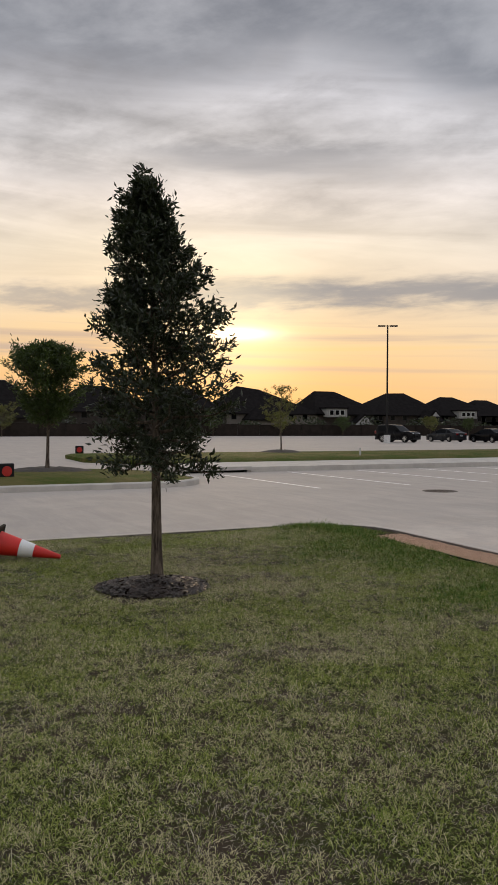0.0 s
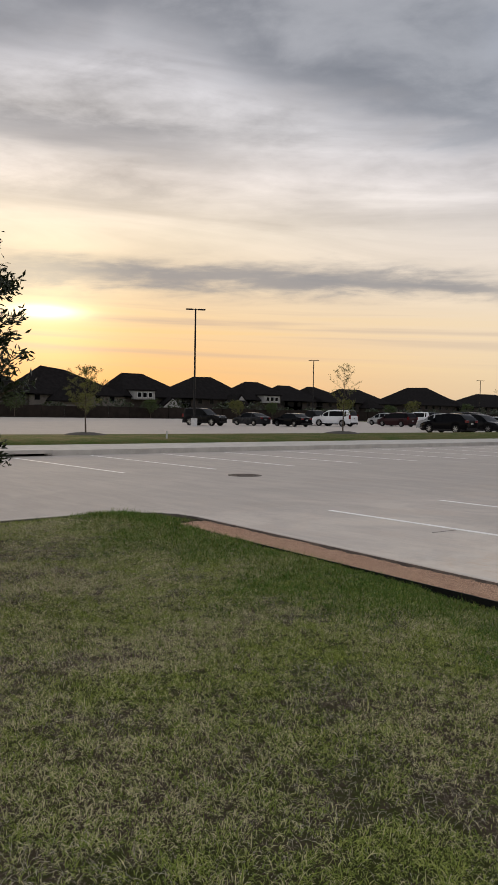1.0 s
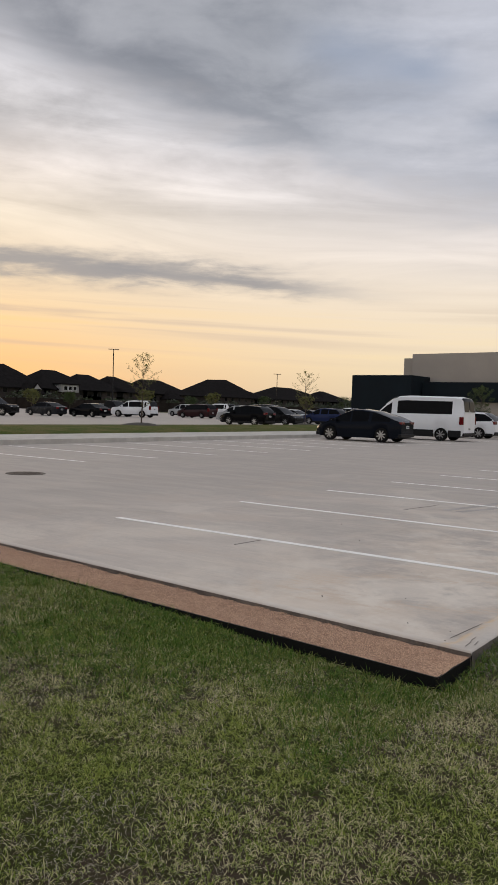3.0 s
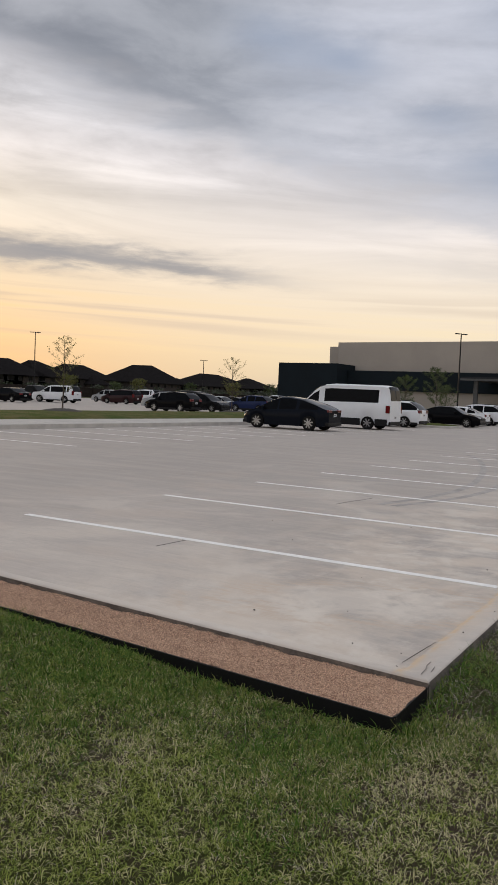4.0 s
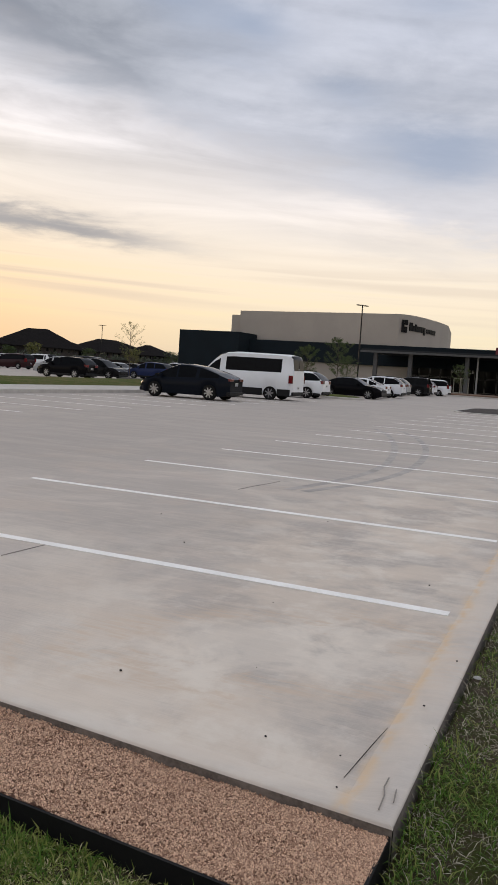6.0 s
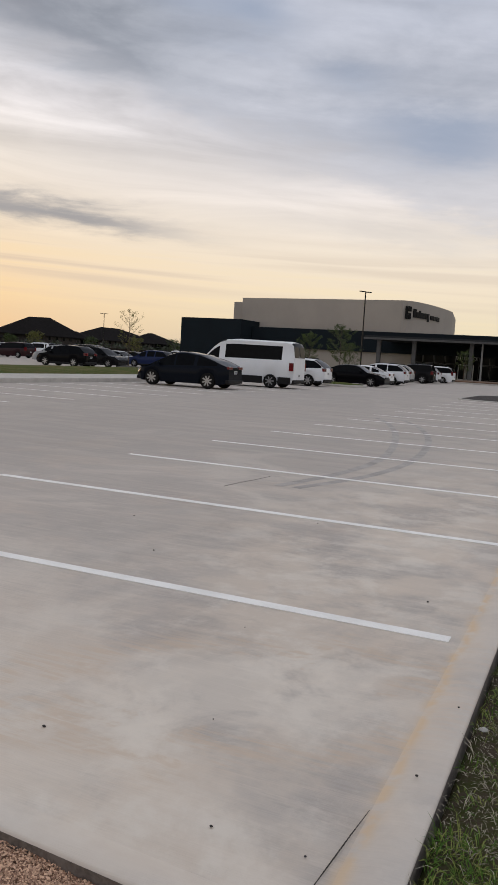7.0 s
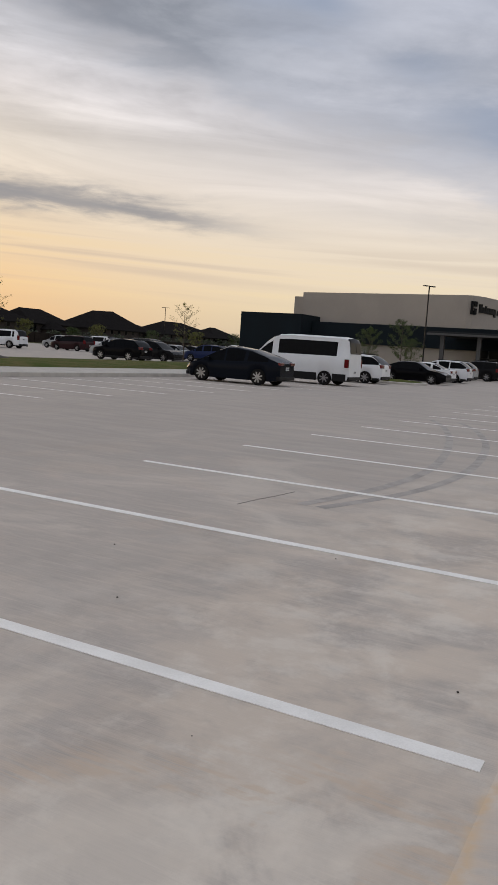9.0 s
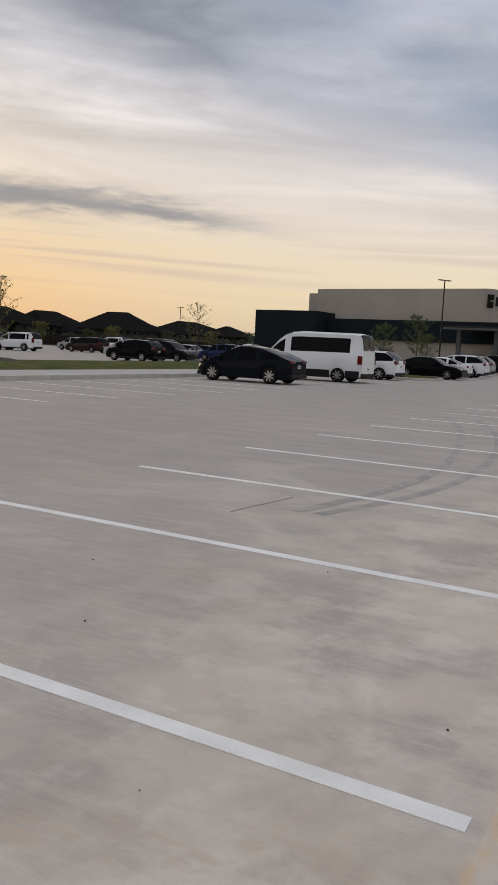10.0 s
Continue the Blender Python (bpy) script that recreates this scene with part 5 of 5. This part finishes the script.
def blades(name, label, n, area, h, w, material, seed, keep, flat=0.5, tuft=11, spread=0.020):
    """Grass in tufts: bent blades that lean out from the tuft's middle, two faces each."""
    g = np.random.default_rng(seed)
    x0, x1, y0, y1 = area
    m = n // tuft
    c = np.stack([g.uniform(x0, x1, m), g.uniform(y0, y1, m)], -1)
    c = c[keep(c[:, 0], c[:, 1], g.random(m))]
    size = np.repeat(np.exp(g.normal(0, 0.30, len(c))), tuft)
    off = g.normal(0, spread, (len(c) * tuft, 2)) * size[:, None]
    p = np.repeat(c, tuft, 0) + off
    ok = on_lawn(p[:, 0], p[:, 1])
    p, off, size = p[ok], off[ok], size[ok]
    n = len(p)
    z = lawn_z(p[:, 0], p[:, 1])
    b = np.arctan2(off[:, 1], off[:, 0]) + g.normal(0, 0.9, n)
    hh, ww = g.uniform(*h, n) * size, g.uniform(*w, n)
    tilt = np.clip(0.25 + g.random(n) ** 0.8, 0, 1) * flat
    base = np.stack([p[:, 0], p[:, 1], z - 0.004], -1)
    a = b + np.pi / 2 + g.normal(0, 0.5, n)
    side = np.stack([np.cos(a), np.sin(a), 0.3 * np.sin(7 * a)], -1) * ww[:, None] / 2
    out = np.stack([np.cos(b), np.sin(b), 0 * a], -1)
    up = np.array([0, 0, 1.0])
    mid = base + (out * np.sin(tilt * 0.8)[:, None] + up * np.cos(tilt * 0.8)[:, None]) * hh[:, None] * 0.55
    tip = mid + (out * np.sin(tilt * 1.6)[:, None] + up * np.cos(tilt * 1.6)[:, None]) * hh[:, None] * 0.55
    mid[:, 2] = np.maximum(mid[:, 2], z + 0.003)
    tip[:, 2] = np.maximum(tip[:, 2], z + 0.003)
    v = np.stack([base, mid + side, tip, mid - side], 1).reshape(-1, 3)
    k = np.arange(n)[:, None] * 4
    tri = np.concatenate([k + [0, 1, 3], k + [1, 2, 3]], 1).reshape(-1)
    me = bpy.data.meshes.new(name)
    me.vertices.add(len(v))
    me.vertices.foreach_set("co", v.ravel())
    me.loops.add(len(tri))
    me.loops.foreach_set("vertex_index", tri.astype(np.int32))
    me.polygons.add(len(tri) // 3)
    me.polygons.foreach_set("loop_start", np.arange(0, len(tri), 3, dtype=np.int32))
    me.update(calc_edges=True)
    me.materials.append(material)
    return tagged(new(name, me), label, "grass", kind="stuff")


OAK = (-3.92, -4.0)


def on_lawn(x, y):
    paved = ((x < 0.03) & (x > -6.02) & (y > front_y(x) - 0.515)) | (x < LAWN_X + 0.03 - 0.0 * y)
    tip = (x < -5.9) & (y > arc_y(x) - 0.02)
    return ~paved & ~tip & ((x - OAK[0]) ** 2 / 0.52 ** 2 + (y - OAK[1]) ** 2 / 0.52 ** 2 > 1)


def patchy(x, y):
    """0 on close turf, 1 on worn ground."""
    return 0.45 * soft_noise(x, y, 0.75, 1) + 0.35 * soft_noise(x, y, 0.28, 2) + 0.20 * soft_noise(x, y, 0.10, 3)


def lushness(x, y):
    """1 beside the gravel and over the hump, 0 on the worn lawn."""
    d = front_y(np.minimum(x, 0.0)) - 0.5 - y
    band = np.clip(1.35 - d / (1.25 + 0.35 * np.sin(2.2 * x) + 0.25 * np.sin(5.1 * x + 3 * y)), 0, 1) * (x < 0.15)
    side = np.clip(1.0 - x / 0.55, 0, 1) * (x > 0) * (y > -0.5)
    return np.maximum(np.clip(band, 0, 1), side * 0.8)


def lawn_grass():
    whole = (LAWN_X, 2.2, -6.3, -0.2)
    seen = lambda x, y: ~((x > 1.0) & (y < -5.2)) & ~((x > 1.9) & (y < -3.6))
    blades("grass", "short mown grass, worn and thin in patches", 820000, whole, (0.016, 0.040), (0.0025, 0.0048), BLADE, 5,
           lambda x, y, r: on_lawn(x, y) & seen(x, y) & (r < np.clip(1.15 - 1.0 * np.clip(patchy(x, y) - 0.50, 0, 1) / 0.14, 0.38, 1)), 1.30, 12, 0.016)
    straw = mat("straw", (0.50, 0.445, 0.34), (0.19, 0.155, 0.11), rough=0.8, scale=6, fine=40, bump=0)
    blades("dry_grass", "dry straw lying among the grass", 150000, whole, (0.022, 0.062), (0.0018, 0.0034), straw, 6,
           lambda x, y, r: on_lawn(x, y) & seen(x, y) & (r < np.clip((patchy(x, y) - 0.42) / 0.20, 0.05, 1) * (1 - 0.85 * lushness(x, y))), 1.75, 5, 0.05)
    blades("tall_grass", "lush green grass beside the gravel edging", 210000, (LAWN_X, 0.2, -2.6, 0.2), (0.024, 0.060), (0.003, 0.0058), LUSH, 7,
           lambda x, y, r: on_lawn(x, y) & (r < lushness(x, y) * np.clip(1.5 - patchy(x, y), 0, 1)), 1.05)
    blades("tuft_grass", "tall dark grass tuft on the lawn's hump", 16000, (-7.2, -5.2, -1.3, 0.3), (0.03, 0.070), (0.0035, 0.006), LUSH, 12,
           lambda x, y, r: on_lawn(x, y) & (r < np.exp(-((x + 6.5) / 0.55) ** 2 - ((y + 0.45) / 0.32) ** 2)), 0.8)
    blades("side_grass", "grass and weeds beside the rolled kerb", 110000, (0.04, 2.4, -0.7, 6.0), (0.025, 0.065), (0.003, 0.0050), LUSH, 8,
           lambda x, y, r: on_lawn(x, y) & (r < np.clip(1.2 - 1.1 * np.clip(patchy(x, y) - 0.42, 0, 1) / 0.2, 0.12, 1)), 1.25)
    blades("side_straw", "dry straw beside the rolled kerb", 45000, (0.03, 2.4, -0.9, 6.0), (0.025, 0.065), (0.0020, 0.0040), straw, 9,
           lambda x, y, r: on_lawn(x, y) & (r < np.clip((patchy(x, y) - 0.36) / 0.2, 0.1, 1)), 1.75, 5, 0.05)


def pebbles(name, label, pts, size, material, seed, flat=0.6):
    """Small angular stones or chips, half sunk in the bed."""
    g = np.random.default_rng(seed)
    n = len(pts)
    s = g.uniform(*size, n)
    corner = np.array([(1, 0, 0), (0, 1, 0), (-1, 0, 0), (0, -1, 0), (0.1, 0.1, 1)], float)
    v = corner[None] * g.uniform(0.6, 1.3, (n, 5, 1)) * s[:, None, None] * np.array([1, 0.75, flat])
    a = g.uniform(0, 2 * np.pi, n)
    x = v[..., 0] * np.cos(a)[:, None] - v[..., 1] * np.sin(a)[:, None]
    y = v[..., 0] * np.sin(a)[:, None] + v[..., 1] * np.cos(a)[:, None]
    t = g.normal(0, 0.4, n)[:, None]
    z = v[..., 2] + x * t
    v = (np.stack([x, y, z], -1) + pts[:, None]).reshape(-1, 3)
    tri = np.array([(0, 1, 4), (1, 2, 4), (2, 3, 4), (3, 0, 4)])
    f = (np.arange(n)[:, None, None] * 5 + tri[None]).reshape(-1)
    me = bpy.data.meshes.new(name)
    me.vertices.add(len(v))
    me.vertices.foreach_set("co", v.ravel())
    me.loops.add(len(f))
    me.loops.foreach_set("vertex_index", f.astype(np.int32))
    me.polygons.add(len(f) // 3)
    me.polygons.foreach_set("loop_start", np.arange(0, len(f), 3, dtype=np.int32))
    me.update(calc_edges=True)
    me.materials.append(material)
    return tagged(new(name, me), label, name.replace("_", " "), kind="stuff")


STONE = leaf_mat("pea_stone", (0.20, 0.088, 0.046), (0.76, 0.49, 0.32), 0.0)
CHIP = leaf_mat("mulch_chip", (0.010, 0.007, 0.005), (0.050, 0.033, 0.025), 0.0)


def gravel_and_mulch():
    g = np.random.default_rng(21)
    n = 105000
    x = -6.0 * g.random(n) ** 1.6
    d = g.uniform(0.012, STRIP - 0.012, n)
    y = front_y(x) - d
    z = GRAVEL_Z + 0.002 + 0.016 * (soft_noise(x, y, 0.16, 6) - 0.4) + 0.010 * (soft_noise(x, y, 0.05, 7) - 0.4) + g.uniform(-0.003, 0.004, n)
    pebbles("pea_gravel", "reddish brown pea gravel in the strip", np.stack([x, y, z], -1), (0.0028, 0.0066), STONE, 22, 0.85)
    bm = bmesh.new()
    rings = [(0.54, -0.035), (0.50, -0.045), (0.38, -0.02), (0.17, 0.02)]
    vs = [[bm.verts.new((OAK[0] + r * (1 + 0.04 * math.sin(3 * a + 1) + 0.02 * math.sin(7 * a)) * math.cos(a), OAK[1] + r * (1 + 0.04 * math.sin(3 * a + 1)) * math.sin(a), z + 0.03)) for a in np.linspace(0, 2 * math.pi, 33)[:-1]] for r, z in rings]
    for r0, r1 in zip(vs, vs[1:]):
        for i in range(32):
            bm.faces.new((r0[i], r0[(i + 1) % 32], r1[(i + 1) % 32], r1[i]))
    bm.faces.new(vs[-1])
    tagged(part("mulch_ring", bm, MULCH, smooth=True), "round bed of dark wood mulch under the oak", "mulch", kind="structure")
    a, r = g.uniform(0, 2 * np.pi, 5200), 0.52 * np.sqrt(g.random(5200))
    pts = np.stack([OAK[0] + r * np.cos(a), OAK[1] + r * np.sin(a), 0.085 - 0.10 * r / 0.5 + g.uniform(0, 0.012, 5200)], -1)
    pebbles("mulch_chips", "shredded dark mulch chips round the trunk", pts, (0.008, 0.026), CHIP, 23, 0.35)
    for x, y, rr, h, z, words in ((-19.8, -1.7, 1.5, 0.16, 0.24, "grey mulch mound under the young tree"), (-30.2, 11.5, 1.1, 0.15, 0.35, "dark mulch mound under a thin tree"),
                                  (-30.0, 28.4, 1.2, 0.17, 0.35, "dark mulch mound under a thin tree"), (-31.8, 48.9, 1.0, 0.15, 0.30, "dark mulch mound under a thin tree")):
        bm = bmesh.new()
        vs = [[bm.verts.new((x + rr * f * (1 + 0.07 * math.sin(3 * t + x)) * math.cos(t), y + rr * f * math.sin(t), z - 0.06 + h * (1 - f * f) + 0.012 * math.sin(9 * t + 5 * f))) for t in np.linspace(0, 2 * math.pi, 25)[:-1]] for f in (1.0, 0.85, 0.6, 0.3)]
        for r0, r1 in zip(vs, vs[1:]):
            for i in range(24):
                bm.faces.new((r0[i], r0[(i + 1) % 24], r1[(i + 1) % 24], r1[i]))
        bm.faces.new(vs[-1])
        tagged(part("mulch_mound", bm, mat("grey_mulch", (0.060, 0.052, 0.046), (0.030, 0.026, 0.024), rough=0.95, scale=9, fine=60, bump=0.9), smooth=True), words, "mulch", kind="structure")


# ---------------------------------------------------------------- small things
def traffic_cone():
    """Lying on its side; axis along local x from the tip."""
    top = empty("traffic_cone", "red traffic cone with white band lying on the grass", "traffic cone")
    red = mat("cone_red", (0.62, 0.022, 0.016), (0.50, 0.018, 0.013), rough=0.5, scale=3, fine=80, bump=0.05)
    white = mat("cone_band", (0.75, 0.75, 0.76), (0.62, 0.62, 0.63), rough=0.45, bump=0.03)
    def ring_at(x, grow=0.0):
        return 0.022 + 0.115 * x / 0.70 + grow
    def shell(x0, x1, grow):
        bm = bmesh.new()
        tube(bm, [(x0, 0, 0), ((x0 + x1) / 2, 0, 0), (x1, 0, 0)], [ring_at(x0, grow), ring_at((x0 + x1) / 2, grow), ring_at(x1, grow)], 28)
        return bm
    body = part("body", shell(0.0, 0.70, 0.0), red, top, smooth=True)
    part("reflective_band", shell(0.30, 0.46, 0.003), white, body, "white reflective band", smooth=True)
    bm = boxes(((0.70, -0.19, -0.19), (0.735, 0.19, 0.19)), bevel=0.012)
    part("base", bm, RUBBER, top, "black rubber base")
    slope = math.degrees(math.atan2(0.19 - 0.022, 0.70))
    top.matrix_basis = pose(-5.79, -4.46, 0.020) @ Matrix.Rotation(math.atan2(-0.93, -0.36), 4, "Z") @ Matrix.Rotation(radians(-slope), 4, "Y")


def lamp_box(x, y, z, turn):
    top = empty("warning_lamp", "small black box with a round red lens", "warning lamp", "warning lamps of the car park", at=pose(x, y, z, 0, 0, turn))
    part("case", boxes(((-0.06, -0.19, 0.0), (0.06, 0.19, 0.40)), bevel=0.03), TRIM, top)
    bm = disc(bmesh.new(), (0.066, 0, 0.21), 0.125, 0.02, 28, "X")
    part("lens", bm, mat("red_lens", (0.45, 0.012, 0.010), (0.36, 0.010, 0.008), rough=0.3, bump=0), top, "round red lens", smooth=True)


def drains():
    top = empty("manhole_cover", "rusty cast iron manhole cover in the paving", "manhole cover", kind="structure", at=pose(-11.68, 5.78, 0) @ Matrix.Diagonal((0.78, 0.78, 1, 1)))
    part("frame_ring", disc(bmesh.new(), (0, 0, 0.002), 0.52, 0.008, 36), IRON, top)
    lid = part("lid", disc(bmesh.new(), (0, 0, 0.006), 0.44, 0.010, 36), mat("rust_iron", (0.15, 0.115, 0.095), (0.10, 0.08, 0.07), rough=0.8, scale=9), top)
    for i in range(-3, 4):
        w = math.sqrt(0.42 ** 2 - (i * 0.11) ** 2) * 0.9
        part("rib", boxes(((-w, i * 0.11 - 0.018, 0.010), (w, i * 0.11 + 0.018, 0.016))), IRON, lid)
    top = empty("storm_inlet", "concrete storm drain inlet with a dark slot", "drain", kind="structure")
    slab_in = part("top_slab", boxes(((-23.4, 2.6, 0.075), (-20.45, 5.15, 0.20)), bevel=0.015), KERB, top)
    # solid near-black block stands for the shade inside the opening
    part("slot", boxes(((-22.6, 2.75, -0.02), (-20.75, 5.0, 0.07))), mat("slot_shade", (0.008, 0.008, 0.008), rough=0.9, spec=0.1), top)
    part("side_block", boxes(((-23.3, 2.62, -0.02), (-20.55, 2.74, 0.073))), KERB, top)
    part("side_block", boxes(((-23.3, 5.01, -0.02), (-20.55, 5.13, 0.073))), KERB, top)


def litter():
    stick = tube(bmesh.new(), [(-0.236, 0.262, 0.006), (-0.222, 0.42, 0.008), (-0.208, 0.58, 0.010), (-0.190, 0.748, 0.014)], (0.0014, 0.0022, 0.0022, 0.0012), 6)
    tagged(part("twig", stick, mat("twig", (0.05, 0.042, 0.035), rough=0.9)), "thin dark twig lying on the concrete", "twig")
    rng = random.Random(9)
    spots = [(-0.62, 0.42), (-0.30, 0.42), (-0.95, 1.1), (-1.5, 0.7), (-0.09, 1.02), (-1.3, 2.2), (-2.6, 3.4), (-0.5, 3.3), (-0.24, 0.18), (-1.9, 5.2), (-3.4, 4.4), (-0.05, 1.7)]
    for x, y in spots:
        bm = bmesh.new()
        bmesh.ops.create_icosphere(bm, subdivisions=1, radius=rng.uniform(0.004, 0.010), matrix=Matrix.Translation((x, y, 0.034 if x > -0.16 else 0.006)) @ Matrix.Diagonal((1, rng.uniform(0.6, 1), 0.6, 1)))
        tagged(part("pebble", bm, mat("dark_pebble", (0.035, 0.030, 0.028), rough=0.9)), "small dark pebble on the concrete", "pebble", "pebbles on the concrete")
    bm = bmesh.new()
    bmesh.ops.create_icosphere(bm, subdivisions=2, radius=0.024, matrix=Matrix.Translation((0.07, 1.62, -0.012)) @ Matrix.Diagonal((1, 0.8, 0.7, 1)))
    tagged(part("stone", bm, mat("pale_stone", (0.5, 0.48, 0.45), rough=0.9)), "pale stone beside the rolled kerb", "stone")
    # hairline cracks, filled with dirt
    dirt = mat("crack_dirt", (0.27, 0.245, 0.22), rough=0.95)
    for pts in (((-3.5, 6.51), (-3.47, 6.9), (-3.42, 7.2), (-3.38, 7.63)), ((-3.47, 2.13), (-3.46, 2.3), (-3.44, 2.6)), ((-0.055, 0.06), (-0.06, 0.16), (-0.075, 0.22), (-0.075, 0.29)), ((-0.02, 0.13), (-0.03, 0.22))):
        zz = 0.0345 if pts[0][0] > -0.2 else 0.002
        bm = tube(bmesh.new(), [(x, y, zz) for x, y in pts], [0.0028 if zz > 0.01 else 0.004] * len(pts), 5)
        tagged(part("crack", bm, dirt), "thin dirt-filled crack in the concrete", "crack", kind="structure")
    # faint turning tyre marks
    mark = mat("tyre_mark", (0.27, 0.25, 0.23), (0.40, 0.36, 0.33), rough=0.7, scale=2.5, fine=50)
    for zz, off in ((0.0015, 0.0), (0.0025, 0.75)):
        pts = [(-4.7 - off, 20.6), (-3.9 - off, 19.0), (-2.95 - off, 15.9), (-2.4 - off * 0.8, 12.8), (-2.2 - off * 0.6, 10.4), (-2.35 - off * 0.5, 8.5), (-2.8 - off * 0.3, 7.0)]
        tt = np.linspace(0, 6, 40)
        pts = [(float(np.interp(t, range(7), [p[0] for p in pts])) , float(np.interp(t, range(7), [p[1] for p in pts]))) for t in tt]
        for _ in range(12):
            pts = [pts[0]] + [((a[0] + 2 * b[0] + c[0]) / 4, (a[1] + 2 * b[1] + c[1]) / 4) for a, b, c in zip(pts, pts[1:], pts[2:])] + [pts[-1]]
        bm = sweep(bmesh.new(), pts, [(-0.07, zz), (0.07, zz)])
        tagged(part("tyre_mark", bm, mark), "faint curved tyre mark on the concrete", "tyre mark", kind="structure")


def sign_posts():
    stake = tube(bmesh.new(), [(-25.6, 12.9, 0.15), (-25.6, 12.9, 0.62)], (0.035, 0.035), 8)
    tagged(part("marker_stake", stake, mat("stake_white", (0.6, 0.6, 0.58), rough=0.7)), "short white marker stake in the grass strip", "marker stake")
    for x, y in ((-41.5, 104.0), (-38.0, 104.0), (-47.5, 104.0)):
        top = empty("parking_sign", "small white parking sign on a post", "sign", "parking signs before the hall", at=pose(x, y, 0))
        part("post", tube(bmesh.new(), [(0, 0, 0), (0, 0, 2.3)], (0.04, 0.04), 6), mat("post_grey", (0.25, 0.25, 0.25), rough=0.5), top)
        plate = part("plate", boxes(((-0.22, -0.075, 1.6), (0.22, -0.05, 2.4))), mat("sign_face", (0.65, 0.66, 0.68), rough=0.5, bump=0), top)
        part("sign_bar", boxes(((-0.14, -0.085, 1.85), (0.14, -0.077, 2.2))), PLATE_BAR, plate)


def entrance_bed():
    top = empty("entrance_bed", "kerbed bed of brown mulch before the entrance", "planting bed", kind="structure")
    part("kerb", boxes(((-17.2, 88.0, -0.05), (4, 88.3, 0.16))), KERB, top)
    part("mulch", boxes(((-17.2, 88.32, -0.05), (4, 98.0, 0.30)), bevel=0.1), mat("brown_mulch", (0.16, 0.095, 0.06), (0.09, 0.055, 0.035), rough=0.95, scale=2, fine=30), top, "reddish brown mulch")


traffic_cone()
lamp_box(-17.01, -3.28, 0.18, 8)
lamp_box(-33.8, 2.7, 0.20, -15)
drains()
litter()
sign_posts()
entrance_bed()
fence()
greenery()
gravel_and_mulch()
lawn_grass()
